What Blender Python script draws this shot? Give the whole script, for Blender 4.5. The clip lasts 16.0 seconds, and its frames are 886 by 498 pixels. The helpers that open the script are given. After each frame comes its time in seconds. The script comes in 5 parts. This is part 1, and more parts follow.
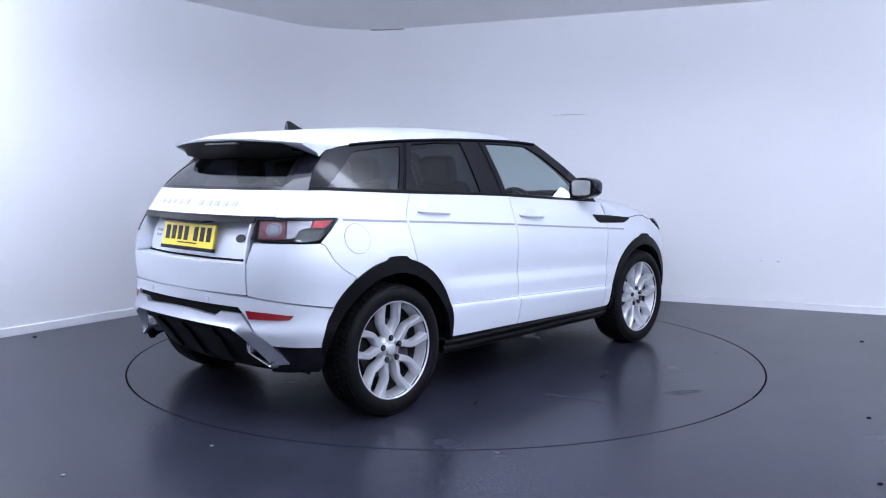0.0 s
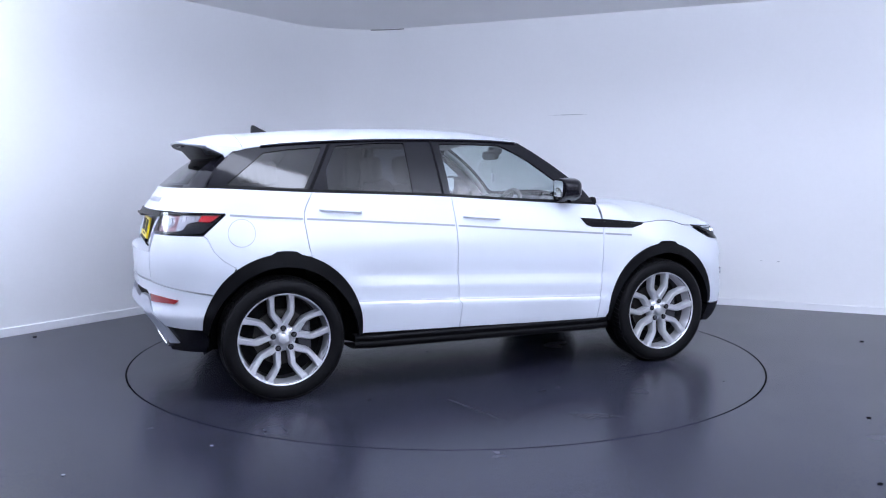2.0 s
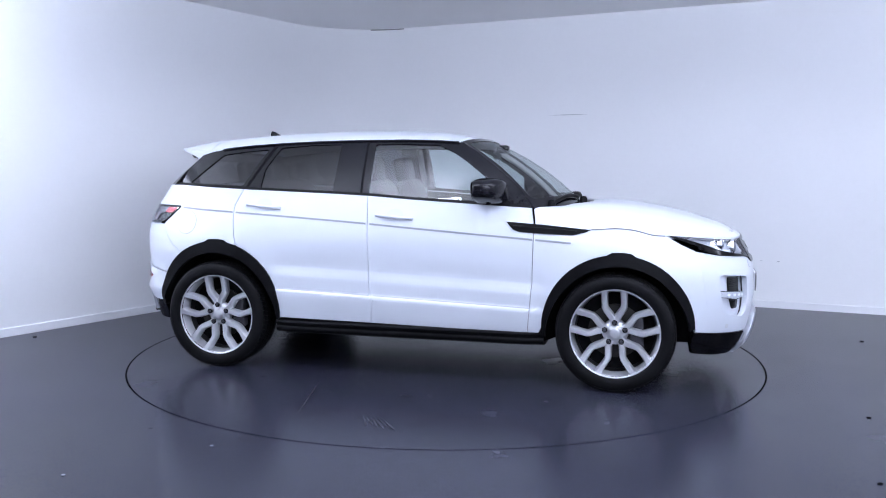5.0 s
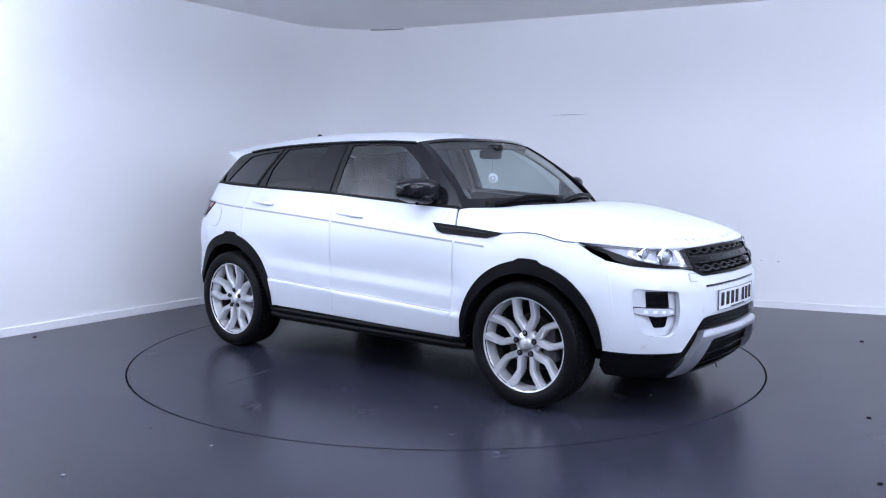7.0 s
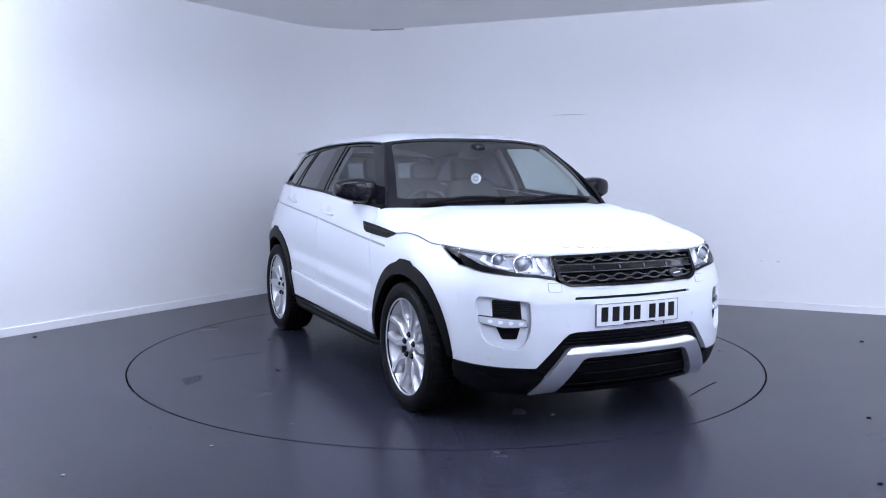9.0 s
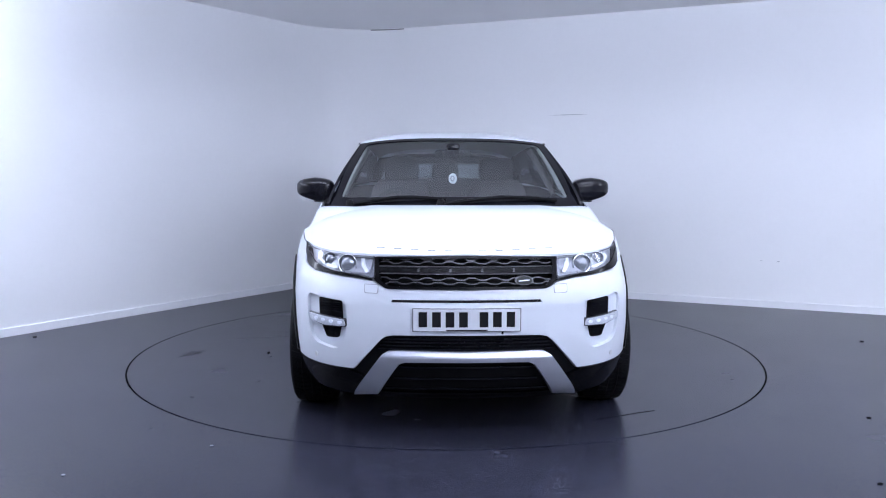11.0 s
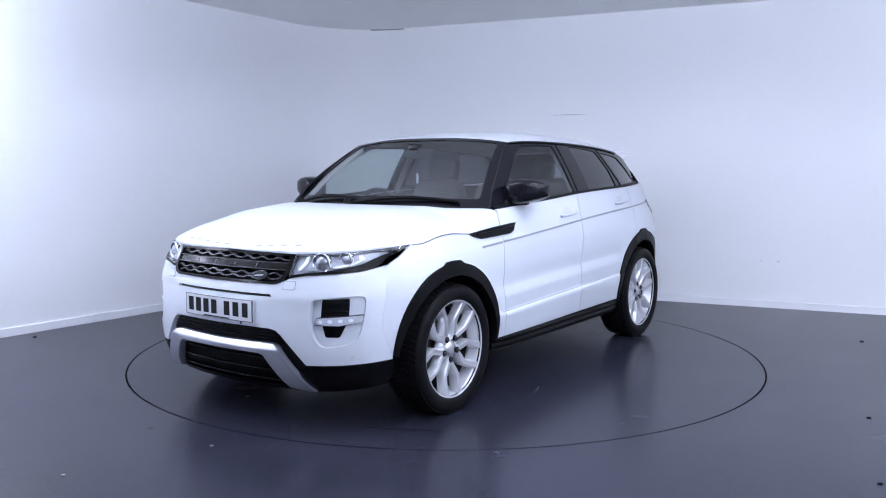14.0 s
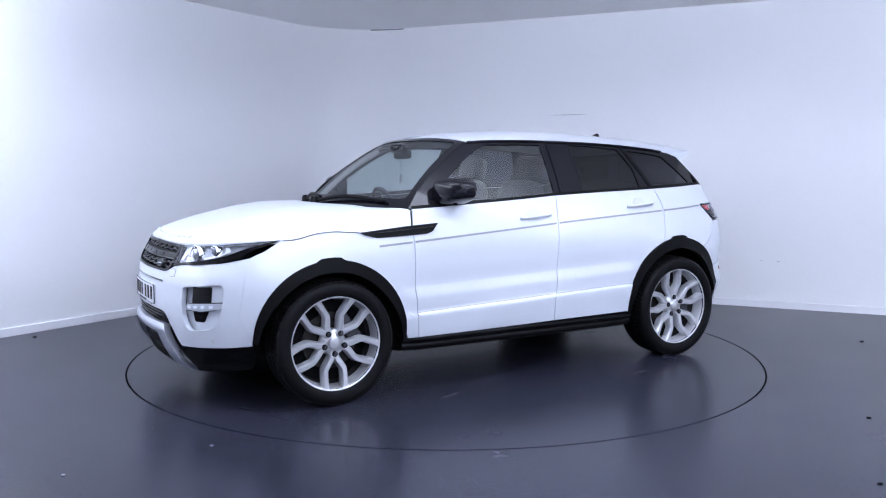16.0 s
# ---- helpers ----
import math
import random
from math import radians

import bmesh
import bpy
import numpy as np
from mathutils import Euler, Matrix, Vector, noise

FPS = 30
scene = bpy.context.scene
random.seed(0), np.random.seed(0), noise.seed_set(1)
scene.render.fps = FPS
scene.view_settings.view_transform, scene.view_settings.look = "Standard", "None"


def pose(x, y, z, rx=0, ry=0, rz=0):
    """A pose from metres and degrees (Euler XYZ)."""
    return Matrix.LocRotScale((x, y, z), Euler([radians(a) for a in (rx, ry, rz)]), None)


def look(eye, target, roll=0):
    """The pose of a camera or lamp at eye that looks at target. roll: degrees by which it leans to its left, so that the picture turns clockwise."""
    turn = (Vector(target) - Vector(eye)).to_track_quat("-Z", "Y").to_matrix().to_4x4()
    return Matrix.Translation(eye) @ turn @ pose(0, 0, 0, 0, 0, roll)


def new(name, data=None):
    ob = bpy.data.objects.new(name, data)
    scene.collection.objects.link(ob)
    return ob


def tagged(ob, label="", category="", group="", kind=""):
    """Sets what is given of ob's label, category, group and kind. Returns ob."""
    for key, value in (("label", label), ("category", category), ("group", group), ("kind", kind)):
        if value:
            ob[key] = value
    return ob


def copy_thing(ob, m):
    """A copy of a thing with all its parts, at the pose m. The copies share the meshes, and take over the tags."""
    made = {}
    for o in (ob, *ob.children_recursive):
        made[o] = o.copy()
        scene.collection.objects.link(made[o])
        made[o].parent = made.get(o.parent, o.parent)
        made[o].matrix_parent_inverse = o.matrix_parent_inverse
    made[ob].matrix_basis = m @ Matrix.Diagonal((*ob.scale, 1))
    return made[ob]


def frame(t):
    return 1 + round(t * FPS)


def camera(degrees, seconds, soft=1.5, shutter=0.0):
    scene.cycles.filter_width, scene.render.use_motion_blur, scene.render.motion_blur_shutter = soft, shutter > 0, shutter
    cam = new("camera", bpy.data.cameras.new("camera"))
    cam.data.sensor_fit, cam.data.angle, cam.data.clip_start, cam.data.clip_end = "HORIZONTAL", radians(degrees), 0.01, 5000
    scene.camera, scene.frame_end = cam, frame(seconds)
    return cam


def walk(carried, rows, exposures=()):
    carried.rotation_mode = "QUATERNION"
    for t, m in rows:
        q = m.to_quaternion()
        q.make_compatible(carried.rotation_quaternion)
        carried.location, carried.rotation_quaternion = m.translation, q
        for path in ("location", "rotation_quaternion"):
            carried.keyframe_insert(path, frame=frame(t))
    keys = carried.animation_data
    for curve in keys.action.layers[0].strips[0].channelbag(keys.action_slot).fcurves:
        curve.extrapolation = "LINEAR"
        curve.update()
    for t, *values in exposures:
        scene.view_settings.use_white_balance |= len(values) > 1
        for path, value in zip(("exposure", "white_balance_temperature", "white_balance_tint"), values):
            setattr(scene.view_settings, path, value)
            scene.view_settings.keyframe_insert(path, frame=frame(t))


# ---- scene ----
cam = camera(56.34, 16.0, soft=1.1)
EYE = (0.0, -6.083, 1.344)
_yaw, _pitch = radians(0.205), radians(-5.459)
_way = Vector((-math.sin(_yaw) * math.cos(_pitch), math.cos(_yaw) * math.cos(_pitch), math.sin(_pitch)))
CAM_POSE = look(EYE, tuple(Vector(EYE) + _way), 0.084)
walk(cam, [(0.0, CAM_POSE), (16.0, CAM_POSE)], exposures=[(0.0, 0.0, 6500, 10), (16.0, 0.0, 6500, 10)])

# ---- light ----
CEILING = 2.96
TUBE_POWER = 15.6
world = bpy.data.worlds.new("world")
scene.world = world
world.use_nodes = True
world.node_tree.nodes["Background"].inputs[0].default_value = (0.75, 0.82, 1.0, 1)
world.node_tree.nodes["Background"].inputs[1].default_value = 0.05


# ---- materials ----
def mat(name, colour, rough=0.5, metal=0.0, grain=0.0, scale=40.0, bump=0.0, coat=0.0, wear=0.0, wear_scale=2.0, spec=0.5, emit=None, power=0.0, vary=0.2):
    """A surface with fine grain, broad stains and relief at the given scales (per metre)."""
    m = bpy.data.materials.new(name)
    m.use_nodes = True
    nt, b = m.node_tree, m.node_tree.nodes["Principled BSDF"]
    b.inputs["Base Color"].default_value = (*colour, 1)
    b.inputs["Roughness"].default_value, b.inputs["Metallic"].default_value = rough, metal
    b.inputs["Coat Weight"].default_value, b.inputs["Coat Roughness"].default_value = coat, 0.03
    b.inputs["Specular IOR Level"].default_value = spec
    if emit:
        b.inputs["Emission Color"].default_value, b.inputs["Emission Strength"].default_value = (*emit, 1), power
    if grain or wear or bump:
        co = nt.nodes.new("ShaderNodeTexCoord")
        n1, n2 = nt.nodes.new("ShaderNodeTexNoise"), nt.nodes.new("ShaderNodeTexNoise")
        n1.inputs["Scale"].default_value, n1.inputs["Detail"].default_value = scale, 4
        n2.inputs["Scale"].default_value, n2.inputs["Detail"].default_value = wear_scale, 5
        nt.links.new(co.outputs["Object"], n1.inputs["Vector"]), nt.links.new(co.outputs["Object"], n2.inputs["Vector"])
        sm = nt.nodes.new("ShaderNodeMath")
        sm.operation = "MULTIPLY_ADD"
        sm.inputs[1].default_value, sm.inputs[2].default_value = 2 * grain, 1 - grain
        nt.links.new(n1.outputs["Fac"], sm.inputs[0])
        s2 = nt.nodes.new("ShaderNodeMath")
        s2.operation = "MULTIPLY_ADD"
        s2.inputs[1].default_value, s2.inputs[2].default_value = 2 * wear, 1 - wear
        nt.links.new(n2.outputs["Fac"], s2.inputs[0])
        mul = nt.nodes.new("ShaderNodeMath")
        mul.operation = "MULTIPLY"
        nt.links.new(sm.outputs[0], mul.inputs[0]), nt.links.new(s2.outputs[0], mul.inputs[1])
        mx = nt.nodes.new("ShaderNodeMix")
        mx.data_type, mx.blend_type = "RGBA", "MULTIPLY"
        mx.inputs["Factor"].default_value = 1
        mx.inputs["A"].default_value = (*colour, 1)
        nt.links.new(mul.outputs[0], mx.inputs["B"]), nt.links.new(mx.outputs["Result"], b.inputs["Base Color"])
        rr = nt.nodes.new("ShaderNodeMath")
        rr.operation = "MULTIPLY_ADD"
        rr.inputs[1].default_value, rr.inputs[2].default_value = vary * rough, (1 - vary / 2) * rough
        nt.links.new(n2.outputs["Fac"], rr.inputs[0]), nt.links.new(rr.outputs[0], b.inputs["Roughness"])
        if bump:
            bp = nt.nodes.new("ShaderNodeBump")
            bp.inputs["Strength"].default_value, bp.inputs["Distance"].default_value = bump, 0.004
            nt.links.new(n1.outputs["Fac"], bp.inputs["Height"]), nt.links.new(bp.outputs["Normal"], b.inputs["Normal"])
    return m


def glass(name, tint, mirror=0.07, rough=0.01, edge=1.0):
    """A thin pane: what is behind it shows through its tint, and it mirrors more at grazing angles."""
    m = bpy.data.materials.new(name)
    m.use_nodes = True
    nt = m.node_tree
    nt.nodes.remove(nt.nodes["Principled BSDF"])
    tr, gl, lw, mx, pw, ma = (nt.nodes.new(k) for k in ("ShaderNodeBsdfTransparent", "ShaderNodeBsdfGlossy", "ShaderNodeLayerWeight", "ShaderNodeMixShader", "ShaderNodeMath", "ShaderNodeMath"))
    tr.inputs["Color"].default_value = (*tint, 1)
    gl.inputs["Roughness"].default_value, lw.inputs["Blend"].default_value = rough, 0.5
    pw.operation, ma.operation = "POWER", "MULTIPLY_ADD"
    pw.inputs[1].default_value, ma.inputs[1].default_value, ma.inputs[2].default_value = 4.0, edge - mirror, mirror
    nt.links.new(lw.outputs["Facing"], pw.inputs[0]), nt.links.new(pw.outputs[0], ma.inputs[0]), nt.links.new(ma.outputs[0], mx.inputs[0])
    nt.links.new(tr.outputs[0], mx.inputs[1]), nt.links.new(gl.outputs[0], mx.inputs[2])
    nt.links.new(mx.outputs[0], nt.nodes["Material Output"].inputs["Surface"])
    return m


M_WALL = mat("wall_paint", (0.86, 0.87, 0.89), 0.6, grain=0.015, scale=25, bump=0.04, wear=0.03, wear_scale=0.7)
M_CEIL = mat("ceiling_paint", (0.93, 0.935, 0.945), 0.7, grain=0.01, wear=0.03, wear_scale=0.8)
M_BASE = mat("skirting_paint", (0.84, 0.85, 0.88), 0.4, grain=0.02, scale=30, wear=0.06, wear_scale=3)
M_PAINT = mat("white_car_paint", (0.590, 0.622, 0.680), 0.36, coat=0.35, grain=0.006, scale=300, wear=0.012, wear_scale=1.5)
M_BLACK = mat("gloss_black_trim", (0.006, 0.006, 0.009), 0.10, spec=0.26, grain=0.1, wear=0.1)
M_PLASTIC = mat("black_textured_plastic", (0.005, 0.005, 0.006), 0.42, spec=0.09, grain=0.25, scale=300, bump=0.15, wear=0.2, wear_scale=5)
M_INNER = mat("dark_inner_shell", (0.007, 0.007, 0.008), 0.9, spec=0.08, grain=0.2)
M_SILVER = mat("satin_silver_trim", (0.48, 0.50, 0.56), 0.33, metal=0.75, grain=0.03, scale=200, wear=0.05, wear_scale=6)
M_ALLOY = mat("silver_alloy", (0.60, 0.61, 0.64), 0.32, metal=0.6, grain=0.03, scale=300, wear=0.08, wear_scale=9)
M_BARREL = mat("shaded_wheel_barrel", (0.05, 0.05, 0.055), 0.4, metal=0.6, grain=0.1, wear=0.2, wear_scale=10)
M_CHROME = mat("chrome", (0.82, 0.83, 0.85), 0.08, metal=1.0, wear=0.02)
M_TYRE = mat("tyre_rubber", (0.005, 0.005, 0.006), 0.55, spec=0.11, grain=0.25, scale=120, bump=0.25, wear=0.3, wear_scale=7)
M_DISC = mat("brake_disc_steel", (0.05, 0.048, 0.045), 0.5, metal=0.8, grain=0.2, scale=60, wear=0.3, wear_scale=8)
M_GLASS = glass("clear_glass", (0.74, 0.82, 0.82), 0.13, 0.01, 0.45)
M_PRIV = glass("privacy_glass", (0.05, 0.053, 0.075), 0.055, 0.10)
M_BACKGLASS = glass("tinted_rear_glass", (0.26, 0.29, 0.31), 0.075, 0.06)
M_SCREEN = glass("windscreen_glass", (0.78, 0.86, 0.85), 0.19, 0.02, 0.5)
M_LENS = glass("lamp_lens", (0.95, 0.96, 0.98), 0.035, 0.04, 0.3)
M_RED = mat("red_lamp_plastic", (0.42, 0.010, 0.016), 0.14, coat=0.8, grain=0.15, scale=150)
M_LAMPIN = mat("lamp_reflector", (0.36, 0.375, 0.42), 0.42, metal=0.5, grain=0.1, scale=60, wear=0.15, wear_scale=14)
M_LAMPDARK = mat("lamp_bezel", (0.05, 0.05, 0.06), 0.25, grain=0.1)
M_SEAT = mat("dark_leather", (0.013, 0.013, 0.015), 0.5, spec=0.22, grain=0.1, scale=30, wear=0.15)
M_PILLAR = mat("grey_pillar_cloth", (0.20, 0.20, 0.20), 0.8, grain=0.08)
M_PALE = mat("pale_trim_cloth", (0.42, 0.42, 0.42), 0.8, grain=0.1, scale=200, bump=0.1, wear=0.08)
M_YELLOW = mat("yellow_plate", (0.80, 0.60, 0.015), 0.3, grain=0.03, wear=0.05)
M_WHITE = mat("white_plate", (0.64, 0.66, 0.70), 0.3, grain=0.03, wear=0.05)
M_INK = mat("plate_ink", (0.006, 0.006, 0.008), 0.5, spec=0.2, grain=0.1)
M_GREYLINE = mat("grey_shade_lines_and_marks", (0.25, 0.265, 0.30), 0.4, grain=0.05)
M_GRILLE = mat("dark_chrome_mesh", (0.06, 0.062, 0.07), 0.3, metal=0.6, wear=0.05)
M_BADGE = mat("dark_badge", (0.012, 0.014, 0.014), 0.4, spec=0.2, grain=0.05)
M_PROJ = mat("projector_glass", (0.26, 0.28, 0.32), 0.08, metal=0.5, coat=1.0, wear=0.05)
M_GUIDE = mat("light_guide", (0.82, 0.85, 0.90), 0.2, coat=0.6, grain=0.04)
M_MIRROR = mat("mirror_silver", (0.85, 0.87, 0.88), 0.02, metal=1.0, wear=0.01)
M_LETTER = mat("pale_silver_letters", (0.34, 0.355, 0.39), 0.3, metal=0.3, wear=0.05)
M_CUPSHADE_BADGE = mat("cup_shade_and_badge_paint", (0.56, 0.575, 0.60), 0.35, coat=0.5, grain=0.01)
M_PINK = mat("dark_red_lamp_plastic", (0.10, 0.028, 0.036), 0.14, coat=0.6, grain=0.12, scale=90)
M_SCUFF = mat("faint_scuff", (0.022, 0.022, 0.030), 0.4, grain=0.3, scale=35)
M_REFL = mat("deep_red_reflector", (0.24, 0.008, 0.012), 0.16, coat=0.6, grain=0.25, scale=90)
M_BAND = mat("piano_black", (0.004, 0.004, 0.005), 0.12, spec=0.14, wear=0.1)
M_DARKLINE = mat("dark_grey_line", (0.10, 0.103, 0.115), 0.6, grain=0.05)
M_TAILIN = mat("tail_lamp_inner", (0.34, 0.33, 0.36), 0.2, metal=0.5, grain=0.15, scale=80)
M_DUST = mat("pale_scuff", (0.045, 0.045, 0.06), 0.7, grain=0.3, scale=60)
M_DRL = mat("clear_light_bar", (0.66, 0.69, 0.74), 0.2, metal=0.25, grain=0.12, scale=70, bump=0.3)
M_TUBE = mat("lamp_diffuser", (0.8, 0.8, 0.8), 0.5, emit=(0.735, 0.80, 1.01), power=TUBE_POWER)
M_CASE = mat("white_lamp_case", (0.8, 0.8, 0.8), 0.4, grain=0.02)
M_EXH = mat("exhaust_steel", (0.55, 0.55, 0.55), 0.2, metal=1.0, wear=0.3, wear_scale=12)


def floor_material(name, centre_clean):
    """Dark blue-grey sealed floor with pale flecks, dust and scuffs."""
    m = mat(name, (0.019, 0.020, 0.031), 0.26, spec=0.21, grain=0.35, scale=130, bump=0.05, wear=0.3, wear_scale=1.7, vary=0.3)
    nt, b = m.node_tree, m.node_tree.nodes["Principled BSDF"]
    co = nt.nodes.new("ShaderNodeTexCoord")
    vor, ramp = nt.nodes.new("ShaderNodeTexVoronoi"), nt.nodes.new("ShaderNodeValToRGB")
    vor.inputs["Scale"].default_value = 125
    nt.links.new(co.outputs["Object"], vor.inputs["Vector"])
    ramp.color_ramp.elements[0].position, ramp.color_ramp.elements[1].position = 0.16, 0.34
    ramp.color_ramp.elements[0].color, ramp.color_ramp.elements[1].color = (1, 1, 1, 1), (0, 0, 0, 1)
    nt.links.new(vor.outputs["Distance"], ramp.inputs[0])
    k = nt.nodes.new("ShaderNodeMath")
    k.operation = "MULTIPLY"
    k.inputs[1].default_value = centre_clean
    nt.links.new(ramp.outputs[0], k.inputs[0])
    old = b.inputs["Base Color"].links[0].from_socket
    mx = nt.nodes.new("ShaderNodeMix")
    mx.data_type = "RGBA"
    mx.inputs["B"].default_value = (0.11, 0.118, 0.18, 1)
    nt.links.new(k.outputs[0], mx.inputs["Factor"]), nt.links.new(old, mx.inputs["A"]), nt.links.new(mx.outputs["Result"], b.inputs["Base Color"])
    return m


M_FLOOR = floor_material("floor_vinyl", 0.6)
M_TABLE = floor_material("turntable_vinyl", 0.45)


# ---- mesh helpers ----
def mesh_ob(name, bm, material, parent=None, label="", smooth=True):
    me = bpy.data.meshes.new(name)
    for f in bm.faces:
        f.smooth = smooth
    bm.to_mesh(me)
    bm.free()
    me.materials.append(material)
    ob = new(name, me)
    ob.parent = parent
    return tagged(ob, label) if label else ob


def part(name, bm, material, parent, label="", smooth=True):
    """One mesh object under a thing or a part."""
    return mesh_ob(name, bm, material, parent, label, smooth)


def box(bm, x0, x1, y0, y1, z0, z1, bevel=0.0):
    r = bmesh.ops.create_cube(bm, size=1, matrix=Matrix.LocRotScale(((x0 + x1) / 2, (y0 + y1) / 2, (z0 + z1) / 2), None, (x1 - x0, y1 - y0, z1 - z0)))
    if bevel:
        es = {e for v in r["verts"] for e in v.link_edges}
        bmesh.ops.bevel(bm, geom=list(es), offset=bevel, segments=3, profile=0.5, affect="EDGES")
    return bm


def lathe(bm, profile, n=64, m=None):
    """Turns (radius, height) rows round z; m lays it in place."""
    rings = []
    for r, h in profile:
        rings.append([bm.verts.new((m or Matrix()) @ Vector((r * math.cos(2 * math.pi * k / n), r * math.sin(2 * math.pi * k / n), h))) for k in range(n)])
    for a, b in zip(rings, rings[1:]):
        for k in range(n):
            bm.faces.new((a[k], a[(k + 1) % n], b[(k + 1) % n], b[k]))
    return bm


def sweep(bm, pts, radius, n=8, flat=1.0):
    """A tube along points."""
    pts, rings = [Vector(p) for p in pts], []
    for i, p in enumerate(pts):
        t = (pts[min(i + 1, len(pts) - 1)] - pts[max(i - 1, 0)]).normalized()
        a = t.orthogonal().normalized() if abs(t.z) > 0.9 else t.cross(Vector((0, 0, 1))).normalized()
        b = t.cross(a)
        rings.append([bm.verts.new(p + radius * (math.cos(2 * math.pi * k / n) * a + flat * math.sin(2 * math.pi * k / n) * b)) for k in range(n)])
    for a, b in zip(rings, rings[1:]):
        for k in range(n):
            bm.faces.new((a[k], a[(k + 1) % n], b[(k + 1) % n], b[k]))
    bm.faces.new(rings[0]), bm.faces.new(rings[-1])
    return bm


# ---- room ----
def rounded_plan(points, radii, n=14):
    """A closed plan with its corners rounded."""
    out = []
    for i, p in enumerate(points):
        p, a, b, r = Vector(p), Vector(points[i - 1]), Vector(points[(i + 1) % len(points)]), radii[i]
        u, w = (a - p).normalized(), (b - p).normalized()
        half = u.angle(w) / 2
        run = r / math.tan(half)
        c = p + (u + w).normalized() * r / math.sin(half)
        p0, p1 = p + u * run, p + w * run
        a0, turn = math.atan2(*(p0 - c).yx), 0
        turn = (math.atan2(*(p1 - c).yx) - a0 + math.pi) % (2 * math.pi) - math.pi
        out += [(c.x + r * math.cos(a0 + turn * k / n), c.y + r * math.sin(a0 + turn * k / n)) for k in range(n + 1)]
    return out


PLAN = [(-1.26, 3.95), (10.0, -1.04), (10.0, -9.5), (-9.6, -9.5), (-9.6, -8.74)]
PLAN_R = [1.0, 0.6, 0.4, 0.25, 0.25]


def offset_plan(d):
    """The room's plan, moved d metres inward."""
    pts = [Vector(p) for p in PLAN]
    out = []
    for i, p in enumerate(pts):
        u, w = (p - pts[i - 1]).normalized(), (pts[(i + 1) % len(pts)] - p).normalized()
        nu, nw = Vector((u.y, -u.x)), Vector((w.y, -w.x))
        m = (nu + nw).normalized()
        out.append(tuple(p + m * d / max(m.dot(nu), 0.3)))
    return rounded_plan(out, [max(r - d, 0.05) for r in PLAN_R])


def ring_wall(name, d_in, d_out, z0, z1, material, bevel_top=0.0):
    bm = bmesh.new()
    a, b = offset_plan(d_in), offset_plan(d_out)
    lv = [(a, z0), (a, z1 - bevel_top), (offset_plan(d_in - bevel_top), z1), (b, z1), (b, z0)] if bevel_top else [(a, z0), (a, z1), (b, z1), (b, z0)]
    rings = [[bm.verts.new((x, y, z)) for x, y in p] for p, z in lv]
    n = len(a)
    for k in range(len(rings)):
        r0, r1 = rings[k], rings[(k + 1) % len(rings)]
        for i in range(n):
            bm.faces.new((r0[i], r0[(i + 1) % n], r1[(i + 1) % n], r1[i]))
    ob = mesh_ob(name, bm, material)
    mod = ob.modifiers.new("edges", "EDGE_SPLIT")
    mod.split_angle = radians(40)
    return ob


tagged(ring_wall("wall_studio", 0.0, -0.15, -0.02, CEILING + 0.1, M_WALL), "smooth white painted studio wall with a rounded corner", "wall", kind="structure")
tagged(ring_wall("baseboard", 0.014, -0.01, 0.0, 0.07, M_BASE, 0.004), "low white painted skirting board along the studio wall", "baseboard", kind="structure")
TABLE_R, TABLE_Y = 2.244, 0.04
bm = bmesh.new()
lathe(bm, [(TABLE_R + 0.009, 0.0), (3.2, 0.0), (14.0, 0.0)], 160, Matrix.Translation((0, TABLE_Y, 0)))
tagged(mesh_ob("floor", bm, M_FLOOR, smooth=False), "dark blue-grey sealed studio floor with pale flecks", "floor", kind="structure")
bm = bmesh.new()
lathe(bm, [(TABLE_R + 0.009, -0.001), (TABLE_R + 0.009, -0.06), (0.001, -0.06)], 160, Matrix.Translation((0, TABLE_Y, 0)))
tagged(mesh_ob("floor_pit", bm, M_INNER, smooth=False), "dark pit under the turntable", "floor", kind="structure")
bm = bmesh.new()
box(bm, -11, 11.5, -10.5, 5.5, CEILING, CEILING + 0.1)
tagged(mesh_ob("ceiling", bm, M_CEIL, smooth=False), "plain white painted studio ceiling", "ceiling", kind="structure")


def ceiling_light(x, y, length, turn, hang=0.50):
    """A batten lamp under the ceiling; its rounded diffuser gives the light."""
    lamp = tagged(new("ceiling_light"), "white batten ceiling light with a glowing diffuser", "ceiling light", "ceiling lights")
    bm = bmesh.new()
    box(bm, -length / 2, length / 2, -0.025, 0.025, hang - 0.03, hang, 0.006)
    for e in (-0.4, 0.4):
        box(bm, e * length - 0.006, e * length + 0.006, -0.006, 0.006, -0.01, hang - 0.04)
    part("case", bm, M_CASE, lamp)
    bm = bmesh.new()
    sweep(bm, [(-length / 2 + 0.02, 0, -0.05), (0, 0, -0.05), (length / 2 - 0.02, 0, -0.05)], 0.16, 20, 0.7)
    part("diffuser", bm, M_TUBE, lamp)
    lamp.matrix_basis = pose(x, y, CEILING - hang, 0, 0, turn)


